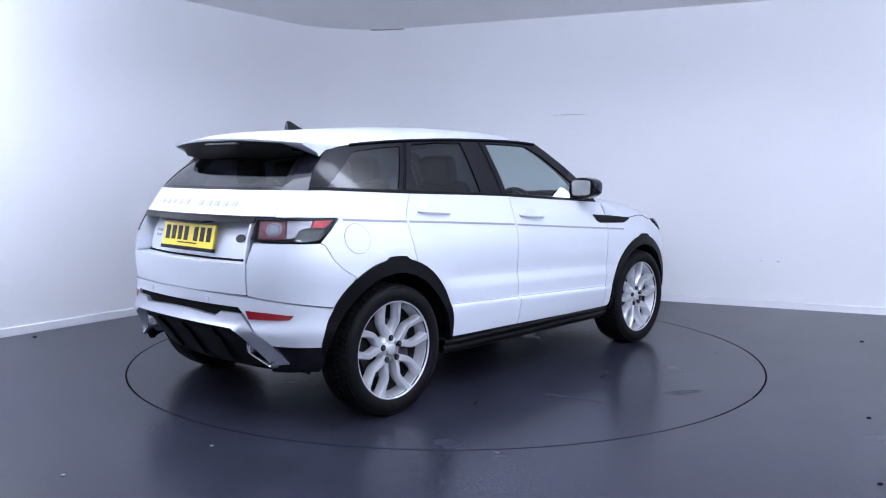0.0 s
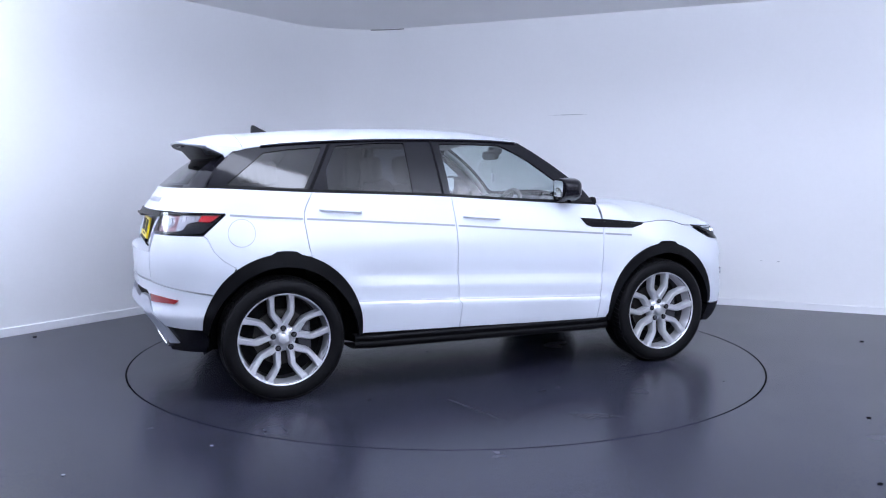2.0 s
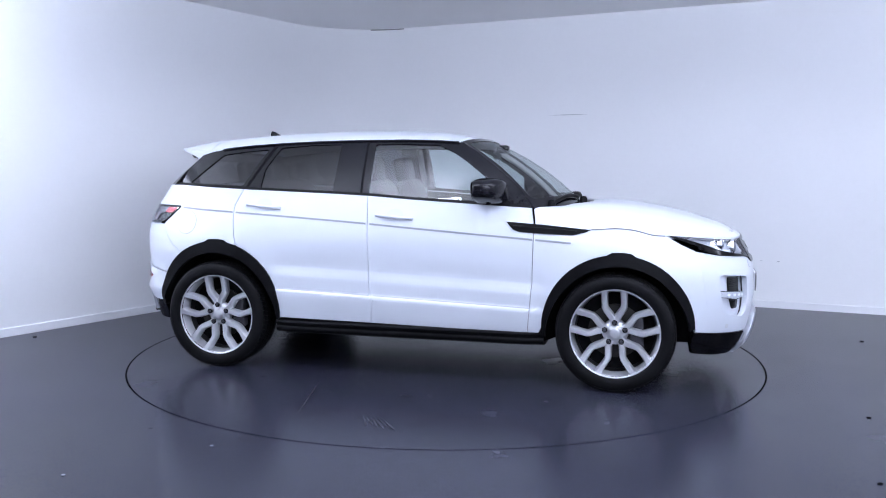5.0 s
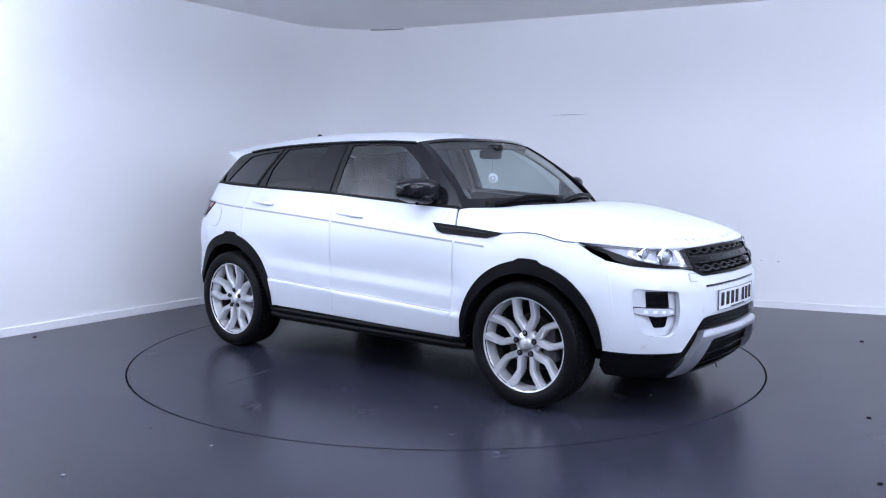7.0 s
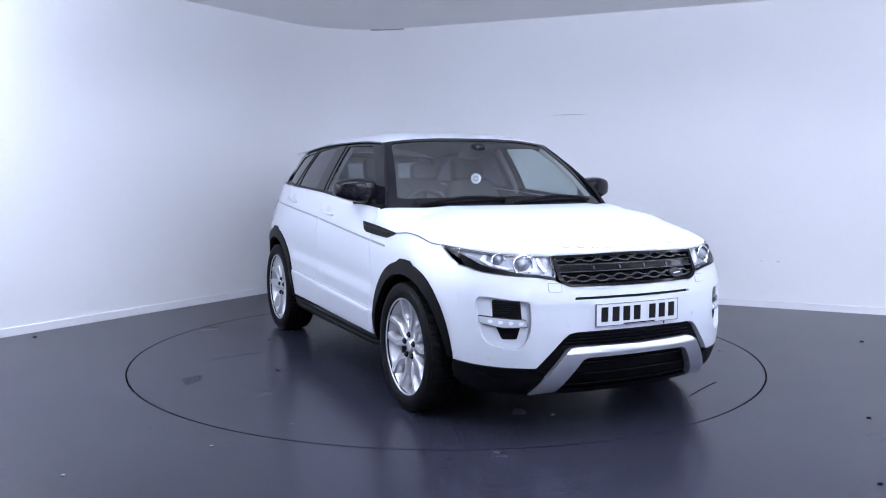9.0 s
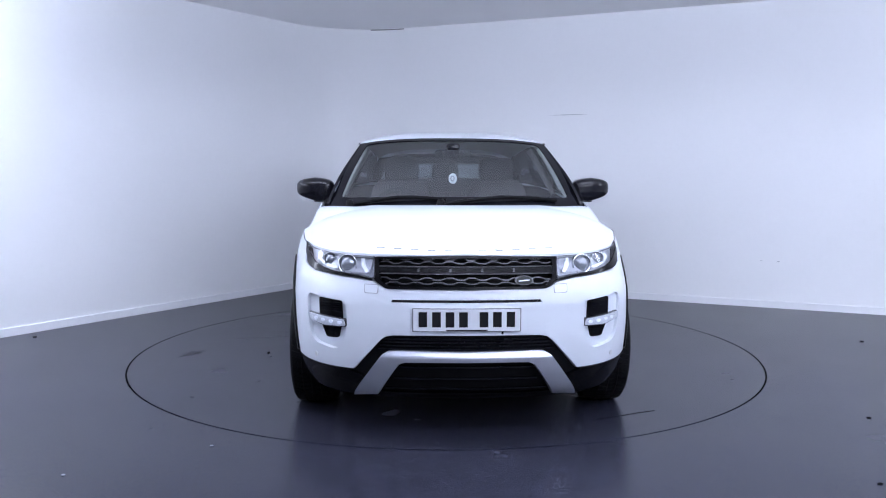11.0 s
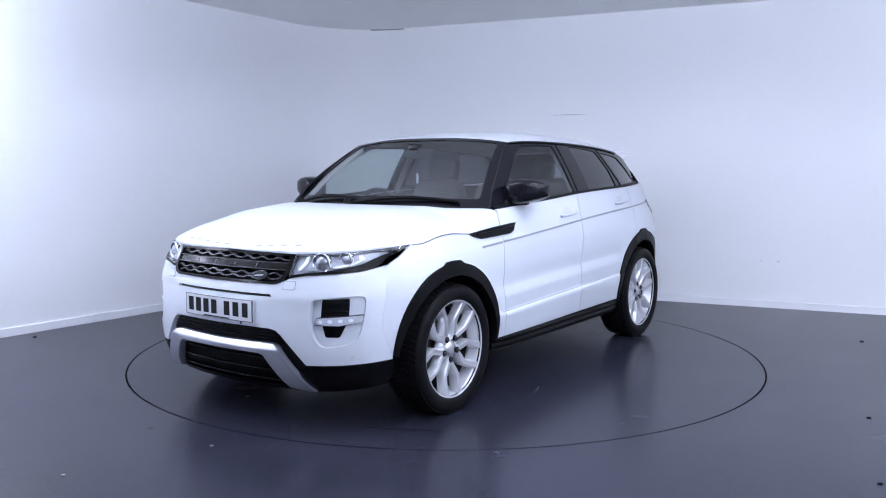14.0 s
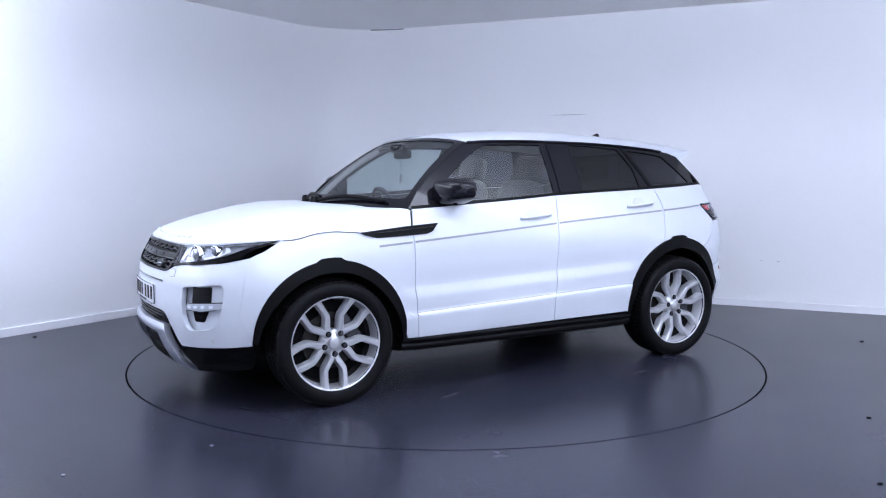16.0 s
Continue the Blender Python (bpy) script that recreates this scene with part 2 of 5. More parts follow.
LIGHTS = [(-4.15, -1.2, 2.6, 57, 0.8), (-5.6, -3.4, 1.9, 57, 0.8), (4.5, -1.9, 2.2, -24, 0.8), (6.6, -3.0, 2.2, -24, 0.8), (-1.6, -1.95, 2.4, 0), (1.6, -1.95, 2.4, 0), (0.9, -3.9, 2.4, 0),
          (4.4, -5.2, 2.4, 0), (1.6, -6.6, 2.4, 0), (4.9, -7.2, 2.4, 0)]
for _l in LIGHTS:
    ceiling_light(*_l)
turntable = tagged(new("turntable"), "round dark vinyl-covered vehicle turntable set flush in the floor", "turntable")
bm = bmesh.new()
lathe(bm, [(0.002, 0.0), (1.2, 0.0), (TABLE_R - 0.003, 0.0), (TABLE_R - 0.003, -0.05)], 160)
part("deck", bm, M_TABLE, turntable, smooth=False)


# ---- body surface ----
OUT = [(-2.105, 0), (-2.09, .3), (-2.04, .57), (-1.96, .725), (-1.85, .825), (-1.65, .903), (-1.33, .94), (-.9, .937), (-.2, .935), (.5, .938), (1.0, .942), (1.33, .94), (1.6, .917), (1.8, .870), (1.96, .782), (2.083, .64), (2.15, .45), (2.185, .25), (2.2, 0)]
ZK = [0.18, 0.25, 0.34, 0.44, 0.52, 0.545, 0.6, 0.65, 0.7, 0.8, 0.9, 1.0, 1.08, 1.16, 1.24]
DK = [((-2.105, 0), (-0.14, -0.09, -0.05, -0.025, 0.01, -0.001, -0.012, -0.0085, -0.005, 0, 0, -0.02, -0.06, -0.12, -0.18)),
      ((-2.06, 0.69), (-0.14, -0.09, -0.05, -0.025, 0.005, -0.0035, -0.012, -0.01, -0.008, 0, -0.005, -0.03, -0.07, -0.12, -0.17)),
      ((-1.65, 0.905), (-0.12, -0.08, -0.03, -0.01, 0.002, -0.0015, -0.005, -0.004, -0.003, 0, -0.015, -0.045, -0.078, -0.105, -0.135)),
      ((-1.33, 0.94), (-0.1, -0.07, -0.025, -0.005, 0.004, 0.004, 0.004, 0.004, 0.004, 0.0, -0.01, -0.035, -0.06, -0.083, -0.105)),
      ((-0.8, 0.937), (-0.09, -0.07, -0.025, -0.008, -0.001, -0.002, -0.004, -0.006, -0.007, -0.006, -0.004, -0.02, -0.042, -0.066, -0.085)),
      ((0.5, 0.938), (-0.09, -0.07, -0.025, -0.008, -0.001, -0.002, -0.004, -0.006, -0.007, -0.006, -0.004, -0.022, -0.044, -0.066, -0.085)),
      ((1.33, 0.94), (-0.1, -0.07, -0.025, -0.005, 0.004, 0.005, 0.006, 0.006, 0.006, 0.002, -0.012, -0.045, -0.09, -0.13, -0.16)),
      ((1.7, 0.896), (-0.12, -0.06, -0.02, -0.005, 0, 0.0, 0, -0.0015, -0.003, -0.02, -0.055, -0.1, -0.14, -0.18, -0.22)),
      ((2.083, 0.64), (-0.14, -0.06, -0.02, -0.005, 0, 0.0, 0, -0.0025, -0.005, -0.03, -0.08, -0.12, -0.16, -0.2, -0.24)),
      ((2.2, 0), (-0.14, -0.06, -0.02, -0.005, 0, 0.0, 0, -0.003, -0.006, -0.03, -0.085, -0.13, -0.17, -0.21, -0.25))]


def spline(xs, ys, q):
    """A smooth curve through ys at xs, without overshoot."""
    xs, ys, q = np.asarray(xs, float), np.asarray(ys, float), np.asarray(q, float)
    h, dl = np.diff(xs), np.diff(ys) / np.diff(xs)
    m = np.r_[dl[0], (dl[:-1] + dl[1:]) / 2, dl[-1]]
    i = np.clip(np.searchsorted(xs, q) - 1, 0, len(xs) - 2)
    t = np.clip((q - xs[i]) / h[i], 0, 1)
    return ys[i] * (1 + 2 * t) * (1 - t) ** 2 + h[i] * m[i] * t * (1 - t) ** 2 + ys[i + 1] * t * t * (3 - 2 * t) + h[i] * m[i + 1] * t * t * (t - 1)


_k = np.r_[0, np.cumsum(np.hypot(*np.diff(np.array(OUT), axis=0).T))]
SS = np.linspace(0, _k[-1], 800)
RX, RY = spline(_k, [q[0] for q in OUT], SS), np.maximum(spline(_k, [q[1] for q in OUT], SS), 0)
_t = np.stack([np.gradient(RX, SS), np.gradient(RY, SS)], 1)
_t /= np.linalg.norm(_t, axis=1)[:, None]
NX, NY = -_t[:, 1], _t[:, 0]
NX[0], NY[0], NX[-1], NY[-1] = -1, 0, 1, 0
SL = _k[-1]


def s_x(x):
    """The way along the outline to the place x on the flank."""
    return float(np.interp(x, RX, SS))


def s_f(y):
    """The way along the outline to the place y on the front."""
    n = int(np.argmax(RX > 1.4))
    return float(np.interp(-y, -RY[n:], SS[n:]))


def s_r(y):
    n = int(np.argmax(RX > -1.4))
    return float(np.interp(y, RY[:n], SS[:n]))


_ks = [s_x(q[0][0]) if abs(q[0][0]) < 2.0 else (s_f(q[0][1]) if q[0][0] > 0 else s_r(q[0][1])) for q in DK]
_dk = np.array([q[1] for q in DK])


FORM_Q = [-0.15, -0.04, -0.002, 0.012, 0.100, 0.112, 0.158, 0.170, 0.27]
FORM_D = [0.0, 0.004, 0.005, -0.009, 0.0, -0.001, -0.0095, -0.0105, 0.0]


def crease(x):
    """The height of the doors' lower crease, which rises towards the back."""
    return 0.516 - 0.0372 * x


def door_form(x, z):
    """The doors' pressed relief: a ledge at the crease, an undercut above it, and a lit shoulder."""
    w = min(max((x + 1.0) / 0.2, 0), 1) * min(max((0.95 - x) / 0.12, 0), 1)
    return w * w * (3 - 2 * w) * float(np.interp(z - crease(x), FORM_Q, FORM_D)) if w > 0 else 0.0


def skin(s, z, d=0.0):
    """The body's surface on the left flank at s along the outline and z up, d metres proud of it."""
    s = min(max(s, 0.0), SL)
    i = min(max(int(np.searchsorted(_ks, s)) - 1, 0), len(_ks) - 2)
    t = min(max((s - _ks[i]) / (_ks[i + 1] - _ks[i]), 0), 1)
    t = t * t * (3 - 2 * t)
    row = _dk[i] * (1 - t) + _dk[i + 1] * t
    off = float(spline(ZK, row, z)) + d + door_form(float(np.interp(s, SS, RX)), z)
    return (float(np.interp(s, SS, RX)) + off * float(np.interp(s, SS, NX)), float(np.interp(s, SS, RY)) + off * float(np.interp(s, SS, NY)), z)


# ---- panel helpers ----
def fill(poly, holes=(), us=(), vs=()):
    """A flat mesh of the outline with its holes, cut along the lines us and vs."""
    bm = bmesh.new()
    for loop in (poly, *holes):
        vv = [bm.verts.new((a, b, 0)) for a, b in loop]
        for i in range(len(vv)):
            bm.edges.new((vv[i - 1], vv[i]))
    bmesh.ops.triangle_fill(bm, use_beauty=True, use_dissolve=False, edges=bm.edges[:])
    for axis, cuts in ((0, us), (1, vs)):
        no = (1, 0, 0) if axis == 0 else (0, 1, 0)
        for c in cuts:
            co = (c, 0, 0) if axis == 0 else (0, c, 0)
            bmesh.ops.bisect_plane(bm, geom=bm.verts[:] + bm.edges[:] + bm.faces[:], dist=1e-5, plane_co=co, plane_no=no)
    return bm


def steps(a, b, d):
    n = max(int(math.ceil((b - a) / d)), 1)
    return [a + (b - a) * i / n for i in range(1, n)]


def round_poly(pts, r, n=4):
    """An outline with its corners rounded off; r is one radius or one for each corner."""
    out = []
    for i, p in enumerate(pts):
        rr = r[i] if isinstance(r, (list, tuple)) else r
        p, a, b = Vector(p), Vector(pts[i - 1]), Vector(pts[(i + 1) % len(pts)])
        if rr <= 0:
            out.append(tuple(p))
            continue
        k = min(rr, (a - p).length * 0.48, (b - p).length * 0.48)
        p0, p1 = p + (a - p).normalized() * k, p + (b - p).normalized() * k
        out += [tuple((1 - t) ** 2 * p0 + 2 * t * (1 - t) * p + t * t * p1) for t in (j / n for j in range(n + 1))]
    return out


def shell(name, poly, surf, material, parent, holes=(), du=0.04, dv=0.04, d=0.0, depth=0.014, label="", us=None, vs=None):
    """A curved panel: the outline laid on a surface, d proud of it, with its edges turned inward by depth."""
    ua, va = [p[0] for p in poly], [p[1] for p in poly]
    bm = fill(poly, holes, us if us is not None else steps(min(ua), max(ua), du), vs if vs is not None else steps(min(va), max(va), dv))
    rim = [e for e in bm.edges if len(e.link_faces) == 1]
    pairs, made = [(tuple(e.verts[0].co.xy), tuple(e.verts[1].co.xy)) for e in rim], {}
    flat = [f.calc_center_median().xy for f in bm.faces]
    for v in bm.verts:
        v.co = surf(v.co.x, v.co.y, d)
    bm.normal_update()
    for fc, q in zip(bm.faces[:], flat):
        if fc.normal.dot(Vector(surf(q.x, q.y, d + 0.02)) - Vector(surf(q.x, q.y, d))) < 0:
            fc.normal_flip()
    if depth:
        def corner(q, k):
            if (q, k) not in made:
                made[q, k] = bm.verts.new(surf(*q, d - k * depth))
            return made[q, k]
        for a, b in pairs:
            bm.faces.new((corner(a, 0), corner(b, 0), corner(b, 1), corner(a, 1)))
    return part(name, bm, material, parent, label)


def flank(sg):
    return lambda u, v, d: (lambda p: Vector((p[0], sg * p[1], p[2])))(skin(u, v, d))


def nose(u, v, d):
    """The front by the way u from its middle line, to the left."""
    p = skin(SL - abs(u), v, d)
    return Vector((p[0], math.copysign(p[1], u), p[2]))


TAIL_K = 0.9568


def tail(u, v, d):
    """The back by the way u from its middle line, to the left."""
    p = skin(abs(u) * TAIL_K, v, d)
    return Vector((p[0], math.copysign(p[1], u), p[2]))


def at_x(pts):
    """An outline of (x, z) on the flank."""
    return [(s_x(x), z) for x, z in pts]


def curve(xs, ys):
    return lambda q: float(spline(xs, ys, q))


def arc(cx, cz, r, a0, a1, n=18):
    return [(cx + r * math.cos(radians(a0 + (a1 - a0) * k / n)), cz + r * math.sin(radians(a0 + (a1 - a0) * k / n))) for k in range(n + 1)]


def level(pts):
    """An outline of (x, z) on the flank, with its heights taken from the doors' crease."""
    return [(s_x(x), z - crease(x)) for x, z in pts]


def door_skin(sg):
    f = flank(sg)
    return lambda u, v, d: f(u, v + crease(float(np.interp(u, SS, RX))), d)


DOOR_V = [-0.13, -0.10, -0.07, -0.04, -0.02, -0.002, 0.005, 0.012, 0.03, 0.06, 0.085, 0.100, 0.106, 0.112, 0.135, 0.158, 0.164, 0.170] + [0.20 + 0.03 * k for k in range(19)]
car = tagged(new("car"), "white five-door compact SUV with black trim and silver alloy wheels", "car")

ARCH_R, ARCH_F = (-1.322, 0.402, 0.464), (1.342, 0.386, 0.456)
BELT = curve([-1.95, -1.75, -1.15, -0.27, 0.10, 0.82], [1.243, 1.238, 1.212, 1.177, 1.152, 1.110])


def side_panels(sg):
    f = flank(sg)
    cx, cz, r = ARCH_R
    # rear door
    arch = [q for q in arc(cx, cz, r, 74, -5) if q[0] > -1.17]
    poly = [(-1.163, 0.838)] + arch[1:] + [(-0.848, 0.366), (-0.222, 0.357), (-0.210, 0.508), (-0.229, 0.531), (-0.243, 0.99), (-0.257, BELT(-0.257))]
    poly += [(x, BELT(x)) for x in (-0.5, -0.7, -0.9, -1.0)] + [(-1.135, BELT(-1.135)), (-1.170, 1.15), (-1.192, 1.097), (-1.196, 1.04), (-1.189, 0.986), (-1.178, 0.90)]
    rd = shell("rear_door", level(poly), door_skin(sg), M_PAINT, car, vs=DOOR_V)
    # front door
    poly = [(-0.218, 0.357), (0.35, 0.348), (0.797, 0.346), (0.810, 0.477), (0.825, 0.66), (0.832, 1.0), (0.812, BELT(0.81))]
    poly += [(x, BELT(x)) for x in (0.6, 0.4, 0.2, 0.0)] + [(-0.253, BELT(-0.253)), (-0.239, 0.99), (-0.225, 0.531), (-0.206, 0.508)]
    fd = shell("front_door", level(poly), door_skin(sg), M_PAINT, car, vs=DOOR_V)
    # rear quarter
    arch = [q for q in arc(cx, cz, r, 126, 70) if -1.60 < q[0] < -1.178]
    poly = at_x([(-1.167, 0.842), (-1.182, 0.90), (-1.193, 0.986), (-1.200, 1.04), (-1.196, 1.10), (-1.174, 1.152), (-1.139, BELT(-1.139))] + [(x, BELT(x)) for x in (-1.3, -1.5, -1.7)])
    poly += [(u * TAIL_K, z) for u, z in ((0.86, 1.237), (0.803, 1.237), (0.748, 1.116), (0.75, 1.102), (0.90, 1.102), (1.155, 1.096), (1.158, 1.085), (1.03, 0.972), (1.055, 0.955), (1.094, 0.885), (1.15, 0.832), (1.222, 0.790))] + at_x(arch)
    shell("rear_quarter_panel", poly, f, M_PAINT, car, dv=0.03)
    # bumper corner below the tail lamp
    arch = [q for q in arc(cx, cz, r, 154, 128) if q[0] < -1.60]
    poly = [(u * TAIL_K, z) for u, z in ((0.606, 0.702), (0.85, 0.672), (1.10, 0.638))] + at_x(arch)
    poly += [(u * TAIL_K, z) for u, z in ((1.219, 0.7885), (1.148, 0.8295), (1.0915, 0.8838), (1.0525, 0.953), (1.027, 0.967), (0.64, 0.972), (0.606, 0.86))]
    shell("bumper_corner", poly, f, M_PAINT, car, dv=0.03)
    # front wing
    cx, cz, r = ARCH_F
    a1 = [q for q in arc(cx, cz, r, 186, 8, 34) if q[1] > 0.36]
    poly = [(0.801, 0.346), (0.868, 0.347)] + a1 + [(1.80, 0.40)]
    poly = at_x(poly) + [(s_x(1.86), 0.55), (s_x(1.83), 0.75), (s_x(1.80), 0.866), (s_x(1.72), 0.90), (s_x(1.63), 0.950)]
    poly += at_x([(1.55, 0.953), (1.43, 0.984), (1.32, 0.992), (1.22, 0.985), (1.12, 0.981), (0.98, 0.994), (0.8365, 1.010), (0.829, 0.66), (0.814, 0.477)])
    shell("front_wing", poly, f, M_PAINT, car, dv=0.03)
    # black wheel arch trims, with a flat step at the crown
    for cx, cz, r, a0, a1 in ((*ARCH_R, 178, -5), (*ARCH_F, 187, 2)):
        n = 40
        outer = []
        for k in range(n + 1):
            a = radians(a0 + (a1 - a0) * k / n)
            lift = 0.016 if abs(math.degrees(a) - 88) < 9 else 0.0
            outer.append((cx + (r - 0.002 + lift) * math.cos(a), cz + (r - 0.002 + lift) * math.sin(a)))
        inner = []
        for k in range(n + 1):
            a = a1 + (a0 - a1) * k / n
            slim = max(0.0, (abs(a - 90) - 45) / 50)
            ri = 0.398 + (r - 0.020 - 0.398) * min(1.0, slim) ** 1.5
            inner.append((cx + ri * math.cos(radians(a)), cz - 0.012 + ri * math.sin(radians(a))))
        shell("arch_trim", at_x(outer + inner), f, M_PLASTIC, car, d=0.010, depth=0.035, label="black textured plastic wheel arch trim")
        # wheel housing
        bm = bmesh.new()
        ring = [(0.425 * math.cos(radians(6 + 168 * k / 24)), 0.425 * math.sin(radians(6 + 168 * k / 24))) for k in range(25)]
        for y0, y1 in ((0.52, 0.89),):
            p0 = [bm.verts.new((cx + a, sg * y0, cz + b)) for a, b in ring]
            p1 = [bm.verts.new((cx + a, sg * y1, cz + b)) for a, b in ring]
            for k in range(24):
                bm.faces.new((p0[k], p0[k + 1], p1[k + 1], p1[k]))
            bm.faces.new(p0)
        part("wheel_housing", bm, M_INNER, car)
    # sill
    bm = bmesh.new()
    prof = [(0.86, 0.350), (0.918, 0.346), (0.926, 0.335), (0.922, 0.318), (0.905, 0.312), (0.915, 0.302), (0.918, 0.285), (0.895, 0.262), (0.80, 0.250), (0.60, 0.245)]
    xs = [-0.90, -0.86, -0.80, -0.4, 0, 0.4, 0.80, 0.86, 0.90]
    rows = [[bm.verts.new((x, sg * (y - (0.02 if abs(x) > 0.85 else 0)), z)) for y, z in prof] for x in xs]
    for a, b in zip(rows, rows[1:]):
        for k in range(len(prof) - 1):
            bm.faces.new((a[k], a[k + 1], b[k + 1], b[k]))
    part("sill", bm, M_PLASTIC, car, "black plastic side sill below the doors")
    # shoulder groove along the flank, its dark line drawn as a proud grey strip
    for x0, x1 in ((-1.63, -1.205), (-1.183, -0.252), (-0.228, 0.826), (0.846, 1.06)):
        z = curve([-1.63, -0.41, 0.10, 1.065], [1.085, 1.011, 0.973, 0.904])
        xs = [x0] + steps(x0, x1, 0.05) + [x1]
        pl = [(x, z(x) - 0.006) for x in xs] + [(x, z(x) + 0.006) for x in reversed(xs)]
        shell("groove_line", at_x(pl), f, M_GREYLINE, car, d=0.0025, depth=0.004, dv=0.02)
    # lower crease: its thin line of shade, drawn as a grey strip
    for x0, x1 in ((-0.90, -0.235), (-0.20, 0.812)):
        xs = [x0] + steps(x0, x1, 0.08) + [x1]
        pl = [(x, crease(x) + 0.0105) for x in xs] + [(x, crease(x) + 0.0135) for x in reversed(xs)]
        shell("crease_shade_line", level(pl), door_skin(sg), M_GREYLINE, car, d=0.0012, depth=0.003, dv=0.02)
    # side vent: body-wide black blade
    vp = [(0.662, 1.028), (0.70, 1.026), (0.90, 1.012), (1.178, 0.986), (1.150, 0.972), (1.07, 0.952), (0.90, 0.958), (0.745, 0.966), (0.705, 0.980)]
    vent = shell("side_vent", at_x(vp), f, M_PLASTIC, car, d=0.006, depth=0.012, label="black side vent blade")
    shell("blade", at_x([(0.70, 1.008), (0.90, 0.994), (1.10, 0.980), (1.09, 0.972), (0.90, 0.984), (0.71, 0.998)]), f, M_PLASTIC, vent, d=0.014, depth=0.008)
    # bonnet shut line: the gap's darkness drawn as a thin grey tube
    bm = bmesh.new()
    pts = [skin(s_x(x), float(spline([0.98, 1.12, 1.22, 1.32, 1.43, 1.55, 1.62], [0.998, 0.9855, 0.989, 0.9965, 0.988, 0.9575, 0.953], x)), 0.0) for x in [1.18 + 0.44 * k / 16 for k in range(17)]]
    sweep(bm, [(p[0], sg * p[1], p[2]) for p in pts], 0.0028, 6)
    part("bonnet_gap_line", bm, M_DARKLINE, car)
    # fuel flap line
    if sg < 0:
        ring = [(-1.562 + 0.079 * math.cos(2 * math.pi * k / 40), 0.985 + 0.079 * math.sin(2 * math.pi * k / 40)) for k in range(40)]
        hole = [(-1.562 + 0.076 * math.cos(2 * math.pi * k / 40), 0.985 + 0.076 * math.sin(2 * math.pi * k / 40)) for k in range(40)]
        shell("fuel_flap_gap", at_x(ring), f, M_GREYLINE, car, holes=[at_x(hole)], d=0.0015, depth=0.002)
        shell("fuel_flap", at_x(hole), f, M_PAINT, car, d=0.003, depth=0.004)
    # handles
    for hx, hz, door in ((-0.978, 1.103, rd), (-0.064, 1.046, fd)):
        bm = bmesh.new()
        pts = []
        for k in range(13):
            t = k / 12
            x = hx - 0.125 + 0.25 * t
            p = skin(s_x(x), hz + 0.010 - 0.020 * t, 0.004 + 0.024 * math.sin(math.pi * t) ** 0.6)
            pts.append((p[0], sg * p[1], p[2]))
        sweep(bm, pts, 0.0075, 8, 1.2)
        hd = part("handle", bm, M_PAINT, door, "white door handle")
        # flat greyer disc: the hollow's shade is put into its colour
        cup = [(hx + 0.005 + 0.055 * math.cos(2 * math.pi * k / 24), hz + 0.016 + 0.034 * math.sin(2 * math.pi * k / 24)) for k in range(24)]
        shell("handle_cup_shade", at_x(cup), f, M_CUPSHADE_BADGE, hd, d=0.0015, depth=0.003)


# ---- greenhouse ----
GB = curve([-1.95, -1.75, -1.5, -1.1, -0.3, 0.4, 0.85, 1.0], [0.62, 0.715, 0.790, 0.848, 0.868, 0.856, 0.812, 0.79])
GR = curve([-1.75, -1.45, -1.0, -0.4, 0.3, 0.5], [0.555, 0.60, 0.640, 0.655, 0.635, 0.62])
ROOF_E = curve([-1.62, -1.44, -1.29, -0.89, -0.43, 0.1, 0.32], [1.455, 1.482, 1.499, 1.526, 1.540, 1.539, 1.527])


def side_glass(sg):
    def f(x, z, d):
        t = (z - 1.15) / 0.38
        y = GB(x) + (GR(x) - GB(x)) * (0.80 * t + 0.20 * t * abs(t))
        return Vector((x, sg * (y + d * 0.88), z + d * 0.45))
    return f


